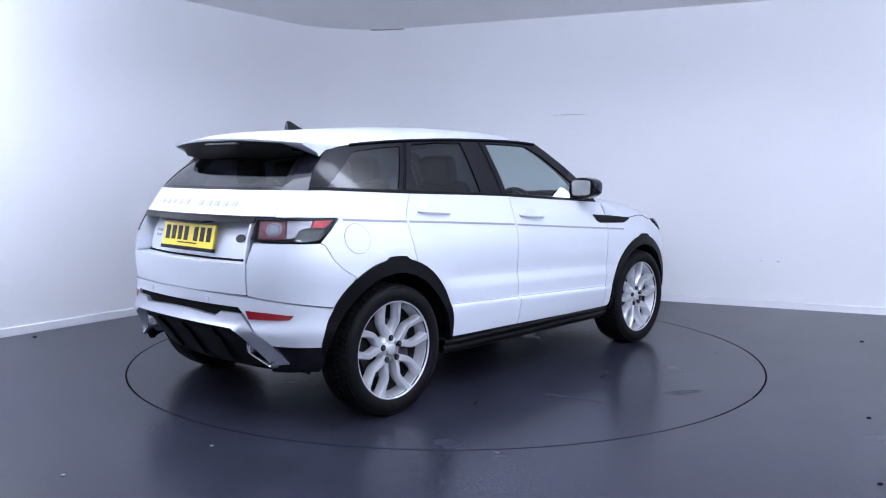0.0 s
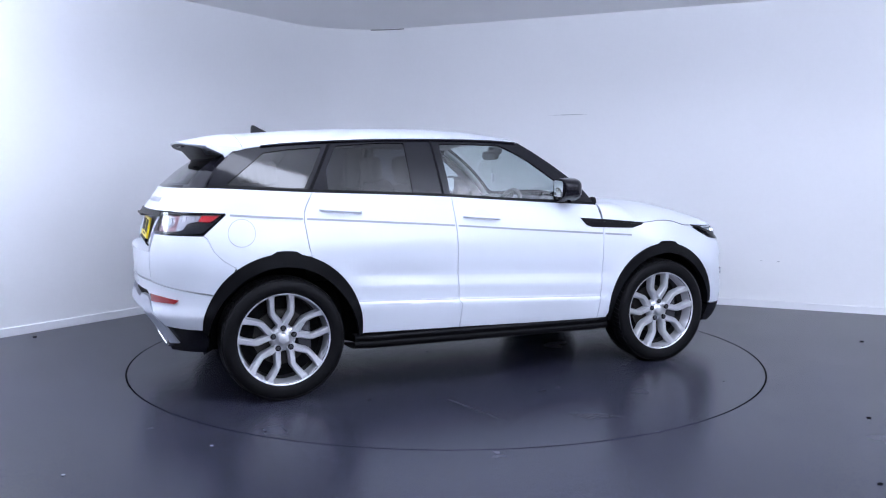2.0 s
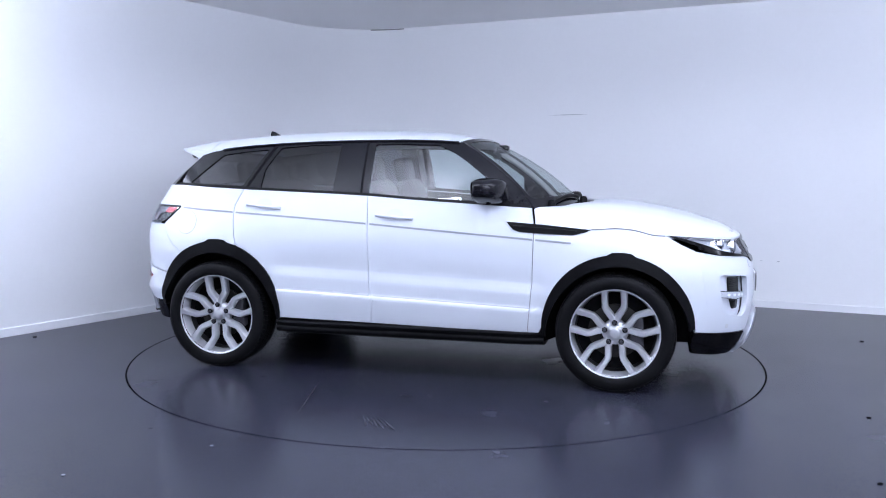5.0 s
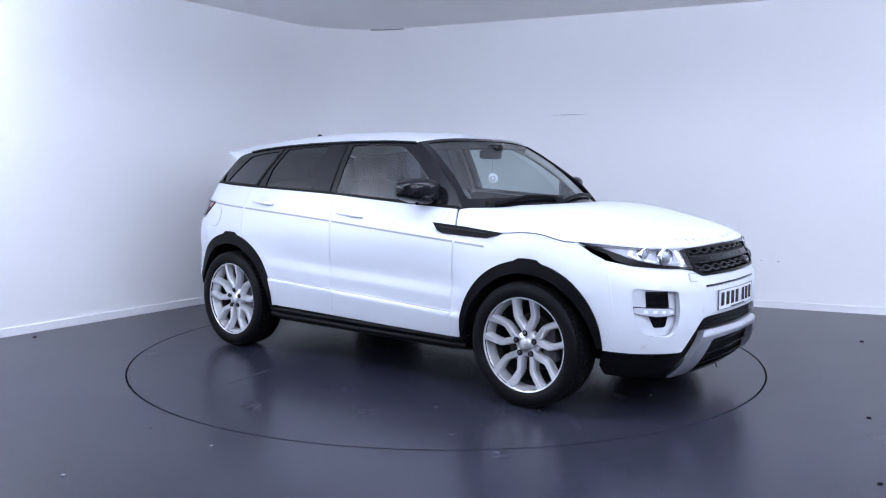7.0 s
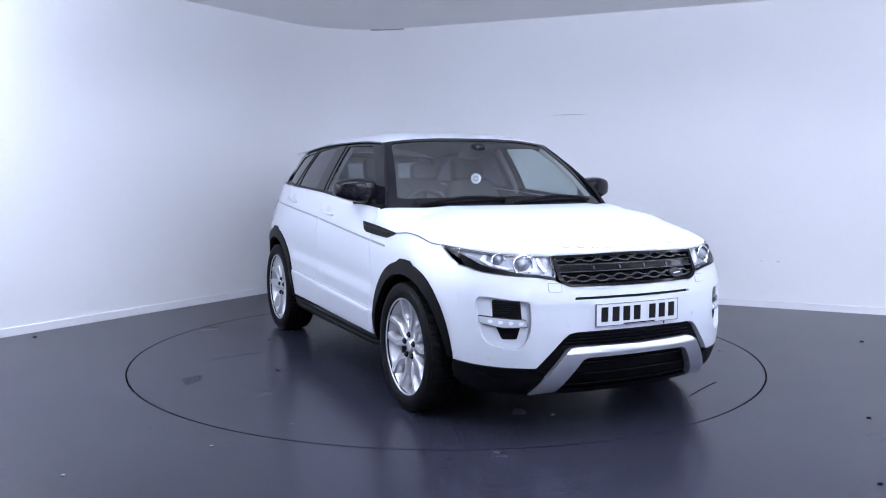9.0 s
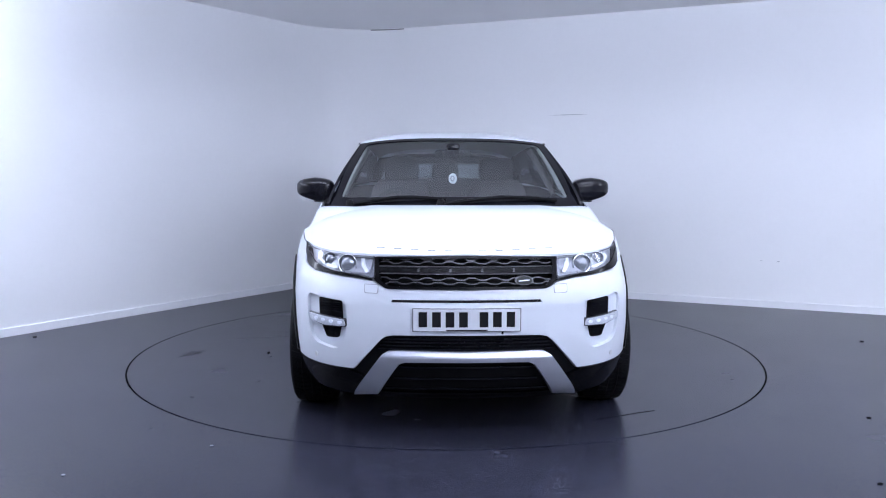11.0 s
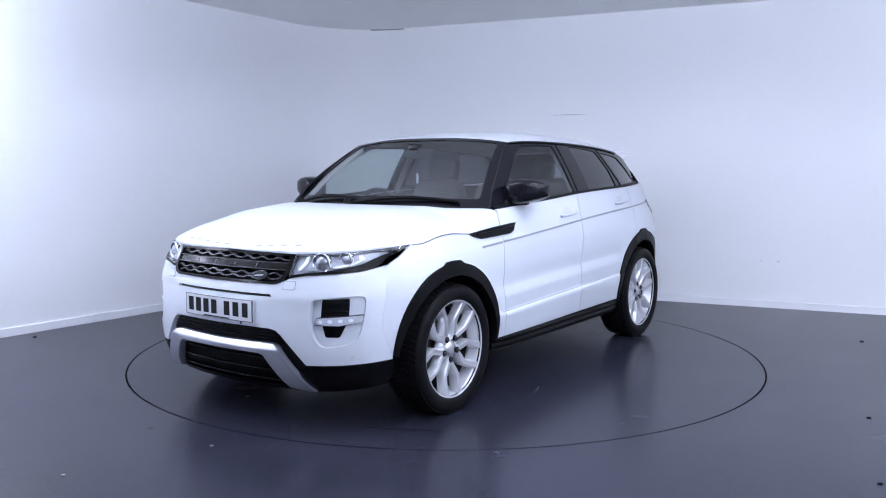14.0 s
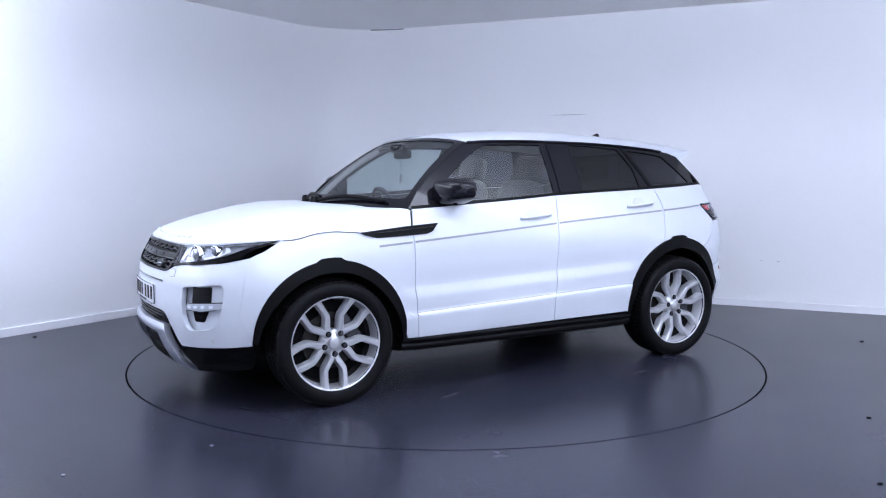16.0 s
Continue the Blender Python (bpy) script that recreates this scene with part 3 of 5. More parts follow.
def greenhouse(sg):
    f = side_glass(sg)
    top = [(x, ROOF_E(x)) for x in (0.32, 0.2, 0.0, -0.2, -0.43, -0.65, -0.89, -1.1, -1.29, -1.44)]
    out = [(x, BELT(x)) for x in (-1.745, -1.6, -1.4, -1.15, -0.8, -0.5, -0.27, 0.1, 0.4, 0.6)] + [(0.825, BELT(0.82)), (0.735, 1.225), (0.655, 1.292), (0.54, 1.382), (0.425, 1.464)] + top + [(-1.565, 1.445), (-1.655, 1.36), (-1.712, 1.29)]
    w_front = round_poly([(-0.255, 1.192), (0.12, 1.168), (0.612, 1.142), (0.590, 1.232), (0.49, 1.312), (0.385, 1.392), (0.30, 1.447), (0.175, 1.508), (-0.1, 1.514), (-0.262, 1.513)], 0.014, 3)
    w_rear = round_poly([(-1.035, 1.223), (-0.505, 1.202), (-0.503, 1.516), (-0.72, 1.510), (-0.945, 1.492), (-1.028, 1.35)], 0.014, 3)
    w_quarter = round_poly([(-1.62, 1.253), (-1.175, 1.234), (-1.035, 1.482), (-1.22, 1.468), (-1.385, 1.446)], 0.014, 3)
    holes = [w_front, w_rear, w_quarter]
    frame_ob = shell("window_frame", out, f, M_BLACK, car, holes=holes, d=0.0, depth=0.018, label="gloss black pillars and window surround")
    for nm, pl, m in (("side_window", w_front, M_GLASS), ("side_window", w_rear, M_PRIV), ("quarter_window", w_quarter, M_PRIV)):
        ob = shell(nm, pl, f, m, car, d=-0.006, depth=0, label="clear side glass" if m is M_GLASS else "dark privacy glass")
        ob.visible_shadow = False
    # pillar joints and belt strip
    for a, b, w in (((-0.306, 1.19), (-0.318, 1.536), 0.006), ((-1.142, 1.222), (-0.985, 1.505), 0.010)):
        pl = [(a[0] - w, a[1]), (a[0] + w, a[1]), (b[0] + w, b[1]), (b[0] - w, b[1])]
        shell("pillar_joint", pl, f, M_INNER, car, d=0.003, depth=0.004, dv=0.03)
    xs = [-1.74] + steps(-1.74, 0.80, 0.06) + [0.80]
    shell("belt_strip", [(x, BELT(x) - 0.002) for x in xs] + [(x, BELT(x) + 0.014) for x in reversed(xs)], f, M_PLASTIC, car, d=0.008, depth=0.02, dv=0.05)
    # roof edge strip
    bm = bmesh.new()
    sweep(bm, [f(x, ROOF_E(x) - 0.007, 0.007) for x in [0.30] + [0.30 - 0.1 * k for k in range(1, 18)]], 0.007, 6)
    part("roof_strip", bm, M_BLACK, car)


ROOF_C = curve([-1.65, -1.5, -1.0, -0.5, 0.1, 0.36], [1.552, 1.570, 1.606, 1.622, 1.606, 1.565])


def roof_edge(x):
    """Half the roof's width, where it meets the window surround."""
    t = (ROOF_E(x) - 1.15) / 0.38
    return GB(x) + (GR(x) - GB(x)) * (0.80 * t + 0.20 * t * t) + 0.004


def roof(x, v, d=0.0):
    return Vector((x, v * roof_edge(x), ROOF_E(x) + (ROOF_C(x) - ROOF_E(x)) * (1 - abs(v) ** 3.8) + d))


def build_roof():
    vs = [-0.97, -0.92, -0.85, -0.75, -0.6, -0.4, -0.2, 0, 0.2, 0.4, 0.6, 0.75, 0.85, 0.92, 0.97]
    poly = [(0.36 - 0.05 * v * v, v) for v in [k / 10 - 1 for k in range(21)]] + [(-1.50 - 0.03 * (1 - v * v), v) for v in [1 - k / 10 for k in range(21)]]
    shell("roof", poly, roof, M_PAINT, car, du=0.07, vs=vs, depth=0.012)
    # roof spoiler
    bm = bmesh.new()
    rows = []
    for k in range(25):
        v = -1 + k / 12
        a = abs(v)
        r0 = roof(-1.50, v, 0)
        y, zt = r0.y, r0.z
        x0, tip = -1.532 + 0.03 * a * a, -1.845 + 0.10 * a ** 3 + 0.03 * a ** 12
        zf = max(zt - 0.004, 1.566 - 0.050 * a * a - 0.035 * a ** 8)
        zt2 = 1.520 - 0.032 * a ** 2
        end = max(0.0, (a - 0.62) / 0.38)
        low = 0.062 * end * end * (3 - 2 * end)
        pr = [(x0, zt - 0.012), (x0 - 0.003, zt), (x0 - 0.06, zf), (x0 - 0.15, zf * 0.72 + zt2 * 0.28), (tip + 0.02, zt2 + 0.003), (tip, zt2 - 0.003), (tip + 0.006, zt2 - 0.013), (tip + 0.05, zt2 - 0.013 - 0.30 * low), (tip + 0.10, zt2 - 0.013 - 0.68 * low), (-1.605, zt2 - 0.012 - low), (-1.56, zt2 - 0.006 - 0.5 * low)]
        rows.append([bm.verts.new((x, y, z)) for x, z in pr])
    for a, b in zip(rows, rows[1:]):
        for k in range(len(a) - 1):
            bm.faces.new((a[k], a[k + 1], b[k + 1], b[k]))
    bm.faces.new(rows[0]), bm.faces.new(rows[-1])
    sp = part("roof_spoiler", bm, M_PAINT, car, "white roof spoiler above the rear window")
    sp.modifiers.new("edges", "EDGE_SPLIT").split_angle = radians(48)
    bm = bmesh.new()
    rows = []
    for k in range(25):
        v = -0.85 + 1.7 * k / 24
        a = abs(v)
        y, tip, zt2 = roof(-1.50, v, 0).y, -1.845 + 0.10 * a ** 3, 1.520 - 0.032 * a ** 2
        rows.append([bm.verts.new((x, y, z)) for x, z in ((tip + 0.010, zt2 - 0.0145), (tip + 0.06, zt2 - 0.028), (-1.70, 1.405 + 0.05 * a ** 4), (-1.60, 1.40 + 0.05 * a ** 4))])
    for a, b in zip(rows, rows[1:]):
        for k in range(3):
            bm.faces.new((a[k], a[k + 1], b[k + 1], b[k]))
    part("underside", bm, M_PLASTIC, sp)
    bm = bmesh.new()
    box(bm, -1.806, -1.785, -0.16, 0.16, 1.484, 1.497, 0.003)
    part("brake_light", bm, M_LAMPDARK, sp, "dark smoked high brake light")
    # aerial fin
    bm = bmesh.new()
    prof = [(-1.20, 0.0), (-1.245, 0.012), (-1.29, 0.036), (-1.318, 0.052), (-1.336, 0.054), (-1.342, 0.044), (-1.344, 0.0)]
    rows = []
    for w in (-1, 1):
        rows.append([bm.verts.new((x, w * (0.022 * (1 - h / 0.07)), ROOF_C(-1.27) - 0.004 + h)) for x, h in prof])
    for k in range(len(prof)):
        j = (k + 1) % len(prof)
        bm.faces.new((rows[0][k], rows[0][j], rows[1][j], rows[1][k]))
    bm.faces.new(rows[0]), bm.faces.new(rows[1])
    part("aerial_fin", bm, M_BLACK, car, "black shark-fin roof aerial", smooth=False)


def screen(v, t, d):
    """The windscreen: v across, t from the cowl up to the roof."""
    y = v * (0.815 + (0.630 - 0.815) * t)
    x = (1.055 - 0.235 * v * v) * (1 - t) + (0.375 - 0.06 * v * v) * t + 0.035 * math.sin(math.pi * t) * (1 - 0.6 * v * v)
    z = (1.098 + 0.012 * (1 - v * v)) * (1 - t) + (1.562 - 0.035 * abs(v) ** 3) * t + 0.028 * math.sin(math.pi * t)
    return Vector((x + 0.6 * d, y, z + 0.8 * d))


def backlight(v, t, d):
    y = v * (0.715 + (0.60 - 0.715) * t)
    x = (-1.927 + 0.0613 * v * v + 0.120 * v ** 6) * (1 - t) + (-1.60 + 0.07 * v * v) * t - 0.02 * math.sin(math.pi * t)
    z = 1.237 * (1 - t) + (1.475 - 0.02 * v * v) * t + 0.012 * math.sin(math.pi * t)
    return Vector((x - 0.6 * d, y, z + 0.8 * d))


def build_screens():
    vs = [k / 10 - 0.9 for k in range(19)]
    rect = [(-1, 0), (1, 0), (1, 1), (-1, 1)]
    hole = round_poly([(-0.93, 0.125), (0.93, 0.125), (0.925, 0.955), (-0.925, 0.955)], 0.05, 4)
    us = vs
    ts = [k / 10 for k in range(1, 10)]
    shell("windscreen_surround", rect, screen, M_BLACK, car, holes=[hole], us=us, vs=ts, depth=0.01, label="black windscreen surround and pillars")
    ob = shell("windscreen", hole, screen, M_SCREEN, car, us=us, vs=ts, d=-0.004, depth=0, label="clear raked windscreen")
    ob.visible_shadow = False
    hole = round_poly([(-0.86, 0.06), (0.86, 0.06), (0.80, 0.95), (-0.80, 0.95)], 0.05, 4)
    shell("rear_window_surround", rect, backlight, M_BLACK, car, holes=[hole], us=us, vs=ts, depth=0.01, label="gloss black rear window surround")
    ob = shell("rear_window", hole, backlight, M_BACKGLASS, car, us=us, vs=ts, d=-0.004, depth=0, label="dark privacy rear glass")
    ob.visible_shadow = False
    # cowl
    bm = bmesh.new()
    rows = []
    for k in range(25):
        v = -1 + k / 12
        p = screen(v, 0, 0)
        rows.append([bm.verts.new((p.x + dx, p.y, p.z + dz)) for dx, dz in ((-0.02, 0.006), (0.03, 0.004), (0.09, 0.012), (0.12, -0.03))])
    for a, b in zip(rows, rows[1:]):
        for k in range(3):
            bm.faces.new((a[k], a[k + 1], b[k + 1], b[k]))
    part("cowl", bm, M_PLASTIC, car, "black plastic cowl under the windscreen")
    # wipers
    for v0, v1 in ((-0.82, -0.08), (-0.12, 0.80)):
        bm = bmesh.new()
        sweep(bm, [screen(v0 + (v1 - v0) * k / 12, 0.02 + 0.07 * math.sin(math.pi * 0.75 * k / 12), 0.026 - 0.012 * abs(k / 6 - 1)) for k in range(13)], 0.011, 6, 1.2)
        wp = part("wiper", bm, M_PLASTIC, car, "black windscreen wiper")
        bm = bmesh.new()
        p = screen(v0, 0.0, 0.02)
        lathe(bm, [(0.001, 0.04), (0.018, 0.038), (0.026, 0.02), (0.028, -0.03)], 16, Matrix.Translation(p))
        part("pivot", bm, M_PLASTIC, wp)


# ---- bonnet ----
_ex = [0.80, 0.842, 0.98, 1.12, 1.22, 1.32, 1.43, 1.55, 1.62]
_ez = [1.022, 1.017, 1.002, 0.989, 0.993, 1.0, 0.992, 0.962, 0.957]
_edge = [(*skin(s_x(x), z)[:2], z) for x, z in zip(_ex, _ez)]
_edge += [(*skin(SL - u, z)[:2], z) for u, z in ((1.0, 0.952), (0.90, 0.945), (0.80, 0.940), (0.70, 0.936), (0.60, 0.933), (0.50, 0.930), (0.42, 0.929), (0.3, 0.929), (0.2, 0.929), (0.1, 0.929))]
BON_X, BON_Y, BON_Z = [q[0] for q in _edge], [q[1] for q in _edge], [q[2] for q in _edge]
BON_C = curve([0.80, 1.05, 1.23, 1.45, 1.70, 1.90, 2.02, 2.075], [1.115, 1.118, 1.122, 1.105, 1.058, 1.006, 0.966, 0.931])


def bonnet(x, y, d):
    ye, ze = float(np.interp(x, BON_X, BON_Y)), float(np.interp(x, BON_X, BON_Z))
    q = min(abs(y) / max(ye, 0.02), 1.0)
    dome = 0.010 * max(0.0, min(1.0, (0.62 - abs(y) - 0.10 * (x - 0.9)) / 0.10)) * min(1, max(0, (2.05 - x) / 0.5))
    n = 5.0 + 40.0 * max(0.0, min(1.0, (1.15 - x) / 0.32)) ** 1.5
    return Vector((x, y, ze + (max(BON_C(x), ze) - ze) * (1 - q ** n) + dome * (1 - q ** n) + d))


def build_bonnet():
    half = list(zip(BON_X, BON_Y))
    back = [(max(screen(v, 0, 0).x + 0.075 * (1 - 0.95 * min(abs(v), 1) ** 6), 0.828), v * 0.815) for v in [1.06 - 0.106 * k for k in range(21)]]
    fine = []
    for (xa, ya), (xb, yb) in zip(half, half[1:]):
        fine += [(xa + (xb - xa) * k / 3, ya + (yb - ya) * k / 3) for k in range(3)]
    fine = [p for p in fine + [half[-1]] if p[0] > 0.838]
    poly = [(x, y) for x, y in fine] + [(x, -y) for x, y in reversed(fine)]
    poly += [(x, y) for x, y in reversed(back)]
    ys = sorted([s * v for v in (0.1, 0.2, 0.3, 0.4, 0.5, 0.58, 0.65, 0.70, 0.74, 0.78, 0.81, 0.835, 0.85, 0.86, 0.868, 0.875, 0.882, 0.888, 0.894, 0.899, 0.904) for s in (-1, 1)] + [0])
    bn = shell("bonnet", poly, bonnet, M_PAINT, car, du=0.04, vs=ys, depth=0.02, label="white clamshell bonnet")
    # raised badge bars along the front edge, as plain shapes
    for k in range(11):
        if k == 5:
            continue
        u = -0.42 + 0.084 * k
        bm = bmesh.new()
        x = float(np.interp(abs(u), BON_Y[::-1], BON_X[::-1])) - 0.046
        p = bonnet(x, u, 0.004)
        box(bm, p.x - 0.010, p.x + 0.010, u - 0.019, u + 0.019, p.z - 0.005, p.z + 0.0005, 0.002)
        for v in bm.verts:
            v.co.z += -0.42 * (v.co.x - p.x)
        part("badge_bar", bm, M_CUPSHADE_BADGE, bn)


# ---- inner structure ----
def build_inner():
    """Dark shell behind the panels and under the body."""
    bm = bmesh.new()
    zs = [0.27, 0.34, 0.44, 0.60, 0.80, 0.90, 1.0, 1.09, 1.20]
    half = [SL * k / 60 for k in range(61)]
    loop = [(s, 1) for s in half] + [(s, -1) for s in reversed(half)]
    rows = []
    for z in zs:
        row = []
        for s, sg in loop:
            p = skin(s, min(z, 1.18), -0.15 if z < 0.5 and (s < 0.9 or s > SL - 0.9) else -0.045)
            y = p[1]
            for cx, cz, r in (ARCH_R, ARCH_F):
                if abs(p[0] - cx) < 0.44 and z < 0.845:
                    y = min(y, 0.60)
            row.append(bm.verts.new((p[0] + (0.05 if z > 0.85 and p[0] < -1.9 else 0), sg * y, min(z, BELT(p[0]) - 0.012) if p[0] < 0.83 else min(z, 0.89 - 0.0005 * s))))
        rows.append(row)
    n = len(loop)
    for a, b in zip(rows, rows[1:]):
        for k in range(n):
            bm.faces.new((a[k], a[(k + 1) % n], b[(k + 1) % n], b[k]))
    bm.faces.new(rows[0])
    part("inner_shell", bm, M_INNER, car, smooth=False)


for _sg in (1, -1):
    side_panels(_sg)
    greenhouse(_sg)
build_roof()
build_screens()
build_bonnet()
build_inner()


# ---- wheels ----
def build_wheel():
    """A wheel with its axle along y, its face to +y."""
    turn = Matrix.Rotation(radians(-90), 4, "X")
    wheel = new("wheel")
    bm = bmesh.new()
    lathe(bm, [(0.262, -0.115), (0.30, -0.122), (0.335, -0.120), (0.352, -0.108), (0.353, -0.09), (0.356, -0.04), (0.356, 0.04), (0.353, 0.085), (0.350, 0.103), (0.338, 0.114), (0.318, 0.119), (0.300, 0.118), (0.284, 0.114), (0.274, 0.108), (0.268, 0.100), (0.262, 0.09)], 96, turn)
    tyre = part("tyre", bm, M_TYRE, wheel, "black low-profile tyre")
    bm = bmesh.new()
    for k in range(72):
        a = 2 * math.pi * k / 72
        for y0, y1, tw in ((-0.098, -0.05, 0.02), (-0.042, -0.004, -0.015), (0.004, 0.042, 0.015), (0.05, 0.100, -0.02)):
            top, low = [], []
            for da, y in ((-0.036, y0), (0.036, y0), (0.036, y1), (-0.036, y1)):
                aa = a + da + tw * (1 if y == y1 else -1)
                for row, dr in ((top, 0.0), (low, 0.011)):
                    r = (0.3635 if abs(y) < 0.09 else 0.3575) - dr
                    row.append(bm.verts.new((r * math.cos(aa), y, r * math.sin(aa))))
            bm.faces.new(top)
            for n in range(4):
                bm.faces.new((top[n], top[(n + 1) % 4], low[(n + 1) % 4], low[n]))
    part("tread", bm, M_TYRE, tyre, smooth=False)
    bm = bmesh.new()
    lathe(bm, [(0.262, 0.100), (0.268, 0.105), (0.274, 0.104), (0.276, 0.099), (0.272, 0.093), (0.264, 0.090), (0.260, 0.075), (0.254, 0.035), (0.250, 0.030), (0.248, 0.015)], 96, turn)
    rim = part("rim", bm, M_ALLOY, wheel, "silver alloy rim with five split spokes")
    # deep part of the alloy barrel, near-black to hold the shade behind the spokes
    bm = bmesh.new()
    lathe(bm, [(0.248, 0.015), (0.240, -0.015), (0.236, -0.06), (0.262, -0.112)], 72, turn)
    part("barrel", bm, M_BARREL, rim)
    # five spokes, each a loop of two arms
    arm = [(0.048, 0.010), (0.078, 0.011), (0.098, 0.020), (0.143, 0.0510), (0.157, 0.0575), (0.195, 0.0590), (0.238, 0.0580), (0.268, 0.0600)]
    for k in range(5):
        bm = bmesh.new()
        base = radians(90 + 72 * k)
        for side in (-1, 1):
            rows = []
            for i, (r, w) in enumerate(arm):
                t = Vector((arm[min(i + 1, 7)][0] - arm[max(i - 1, 0)][0], arm[min(i + 1, 7)][1] - arm[max(i - 1, 0)][1])).normalized()
                n = Vector((-t.y, t.x))
                hw = (0.0160, 0.0175, 0.0185, 0.0175, 0.0165, 0.0165, 0.0180, 0.0270)[i]
                face = 0.068 + 0.028 * (r / 0.264) ** 1.3
                row = []
                for o, y in ((-hw - 0.004, face - 0.050), (-hw, face - 0.008), (-hw + 0.006, face), (hw - 0.006, face), (hw, face - 0.008), (hw + 0.004, face - 0.050)):
                    rr, ww = r + n.x * o, (w + n.y * o) * side
                    row.append(bm.verts.new((rr * math.cos(base) - ww * math.sin(base), y, rr * math.sin(base) + ww * math.cos(base))))
                rows.append(row)
            for a, b in zip(rows, rows[1:]):
                for j in range(5):
                    bm.faces.new((a[j], a[j + 1], b[j + 1], b[j]))
        bmesh.ops.recalc_face_normals(bm, faces=bm.faces[:])
        sp = part("spoke", bm, M_ALLOY, rim)
        sp.modifiers.new("edges", "EDGE_SPLIT").split_angle = radians(35)
    bm = bmesh.new()
    lathe(bm, [(0.001, 0.080), (0.028, 0.079), (0.033, 0.076), (0.034, 0.068), (0.050, 0.064), (0.072, 0.058), (0.080, 0.02)], 40, turn)
    part("hub_cap", bm, M_ALLOY, rim, "silver wheel centre cap")
    for k in range(5):
        bm = bmesh.new()
        a = radians(90 + 72 * k)
        lathe(bm, [(0.0005, 0.087), (0.0085, 0.087), (0.0115, 0.082), (0.0115, 0.05)], 6, Matrix.Translation((0.064 * math.cos(a), 0, 0.064 * math.sin(a))) @ turn)
        part("wheel_nut", bm, M_LAMPDARK, rim, smooth=False)
        bm = bmesh.new()
        lathe(bm, [(0.0110, 0.0785), (0.0165, 0.0785), (0.0170, 0.05)], 16, Matrix.Translation((0.064 * math.cos(a), 0, 0.064 * math.sin(a))) @ turn)
        part("nut_seat", bm, M_INNER, rim)
    bm = bmesh.new()
    lathe(bm, [(0.001, 0.015), (0.075, 0.015), (0.08, -0.005), (0.165, -0.005), (0.165, -0.025), (0.001, -0.025)], 48, turn)
    part("brake_disc", bm, M_DISC, wheel, "worn steel brake disc", smooth=False)
    bm = bmesh.new()
    box(bm, -0.17, -0.09, -0.045, 0.035, -0.10, 0.10, 0.012)
    part("brake_caliper", bm, M_LAMPDARK, wheel)
    # black disc added across the barrel, standing in for the shade in its depth
    bm = bmesh.new()
    lathe(bm, [(0.001, -0.03), (0.239, -0.03)], 48, turn)
    part("shade_disc", bm, M_INNER, wheel)
    wheel.parent = car
    return wheel


WHEEL_Y, WHEEL_Z = 0.823, 0.362
wheel = build_wheel()
wheel.matrix_basis = pose(1.33, WHEEL_Y, WHEEL_Z) @ Matrix.Rotation(radians(36), 4, "Y")
for _x, _sg, _a in ((-1.33, 1, 7), (1.33, -1, 2), (-1.33, -1, 3)):
    m = pose(_x, _sg * WHEEL_Y, WHEEL_Z, 0, 0, 0 if _sg > 0 else 180) @ Matrix.Rotation(radians(_a), 4, "Y")
    copy_thing(wheel, m)


# ---- front details ----
def both(pts):
    """An outline given for its left half, from the bottom middle round to the top middle, mirrored to the whole."""
    return pts + [(-u, v) for u, v in reversed(pts) if u > 1e-6]


def mirrored(pts):
    return [(-u, v) for u, v in pts]


UW = [(SL - s_x(x), z) for x, z in ((1.80, 0.384), (1.8005, 0.40), (1.8605, 0.55), (1.8305, 0.75), (1.8005, 0.862))]
FOG = round_poly([(0.605, 0.700), (0.885, 0.726), (0.868, 0.600), (0.832, 0.482), (0.640, 0.452), (0.590, 0.560)], [0.02, 0.05, 0.05, 0.06, 0.06, 0.06])
FOG_IN = round_poly([(0.650, 0.695), (0.800, 0.706), (0.792, 0.600), (0.745, 0.508), (0.668, 0.508), (0.640, 0.600)], 0.012)
SLOT = [(-0.372, 0.702), (0.372, 0.702), (0.366, 0.717), (-0.366, 0.717)]


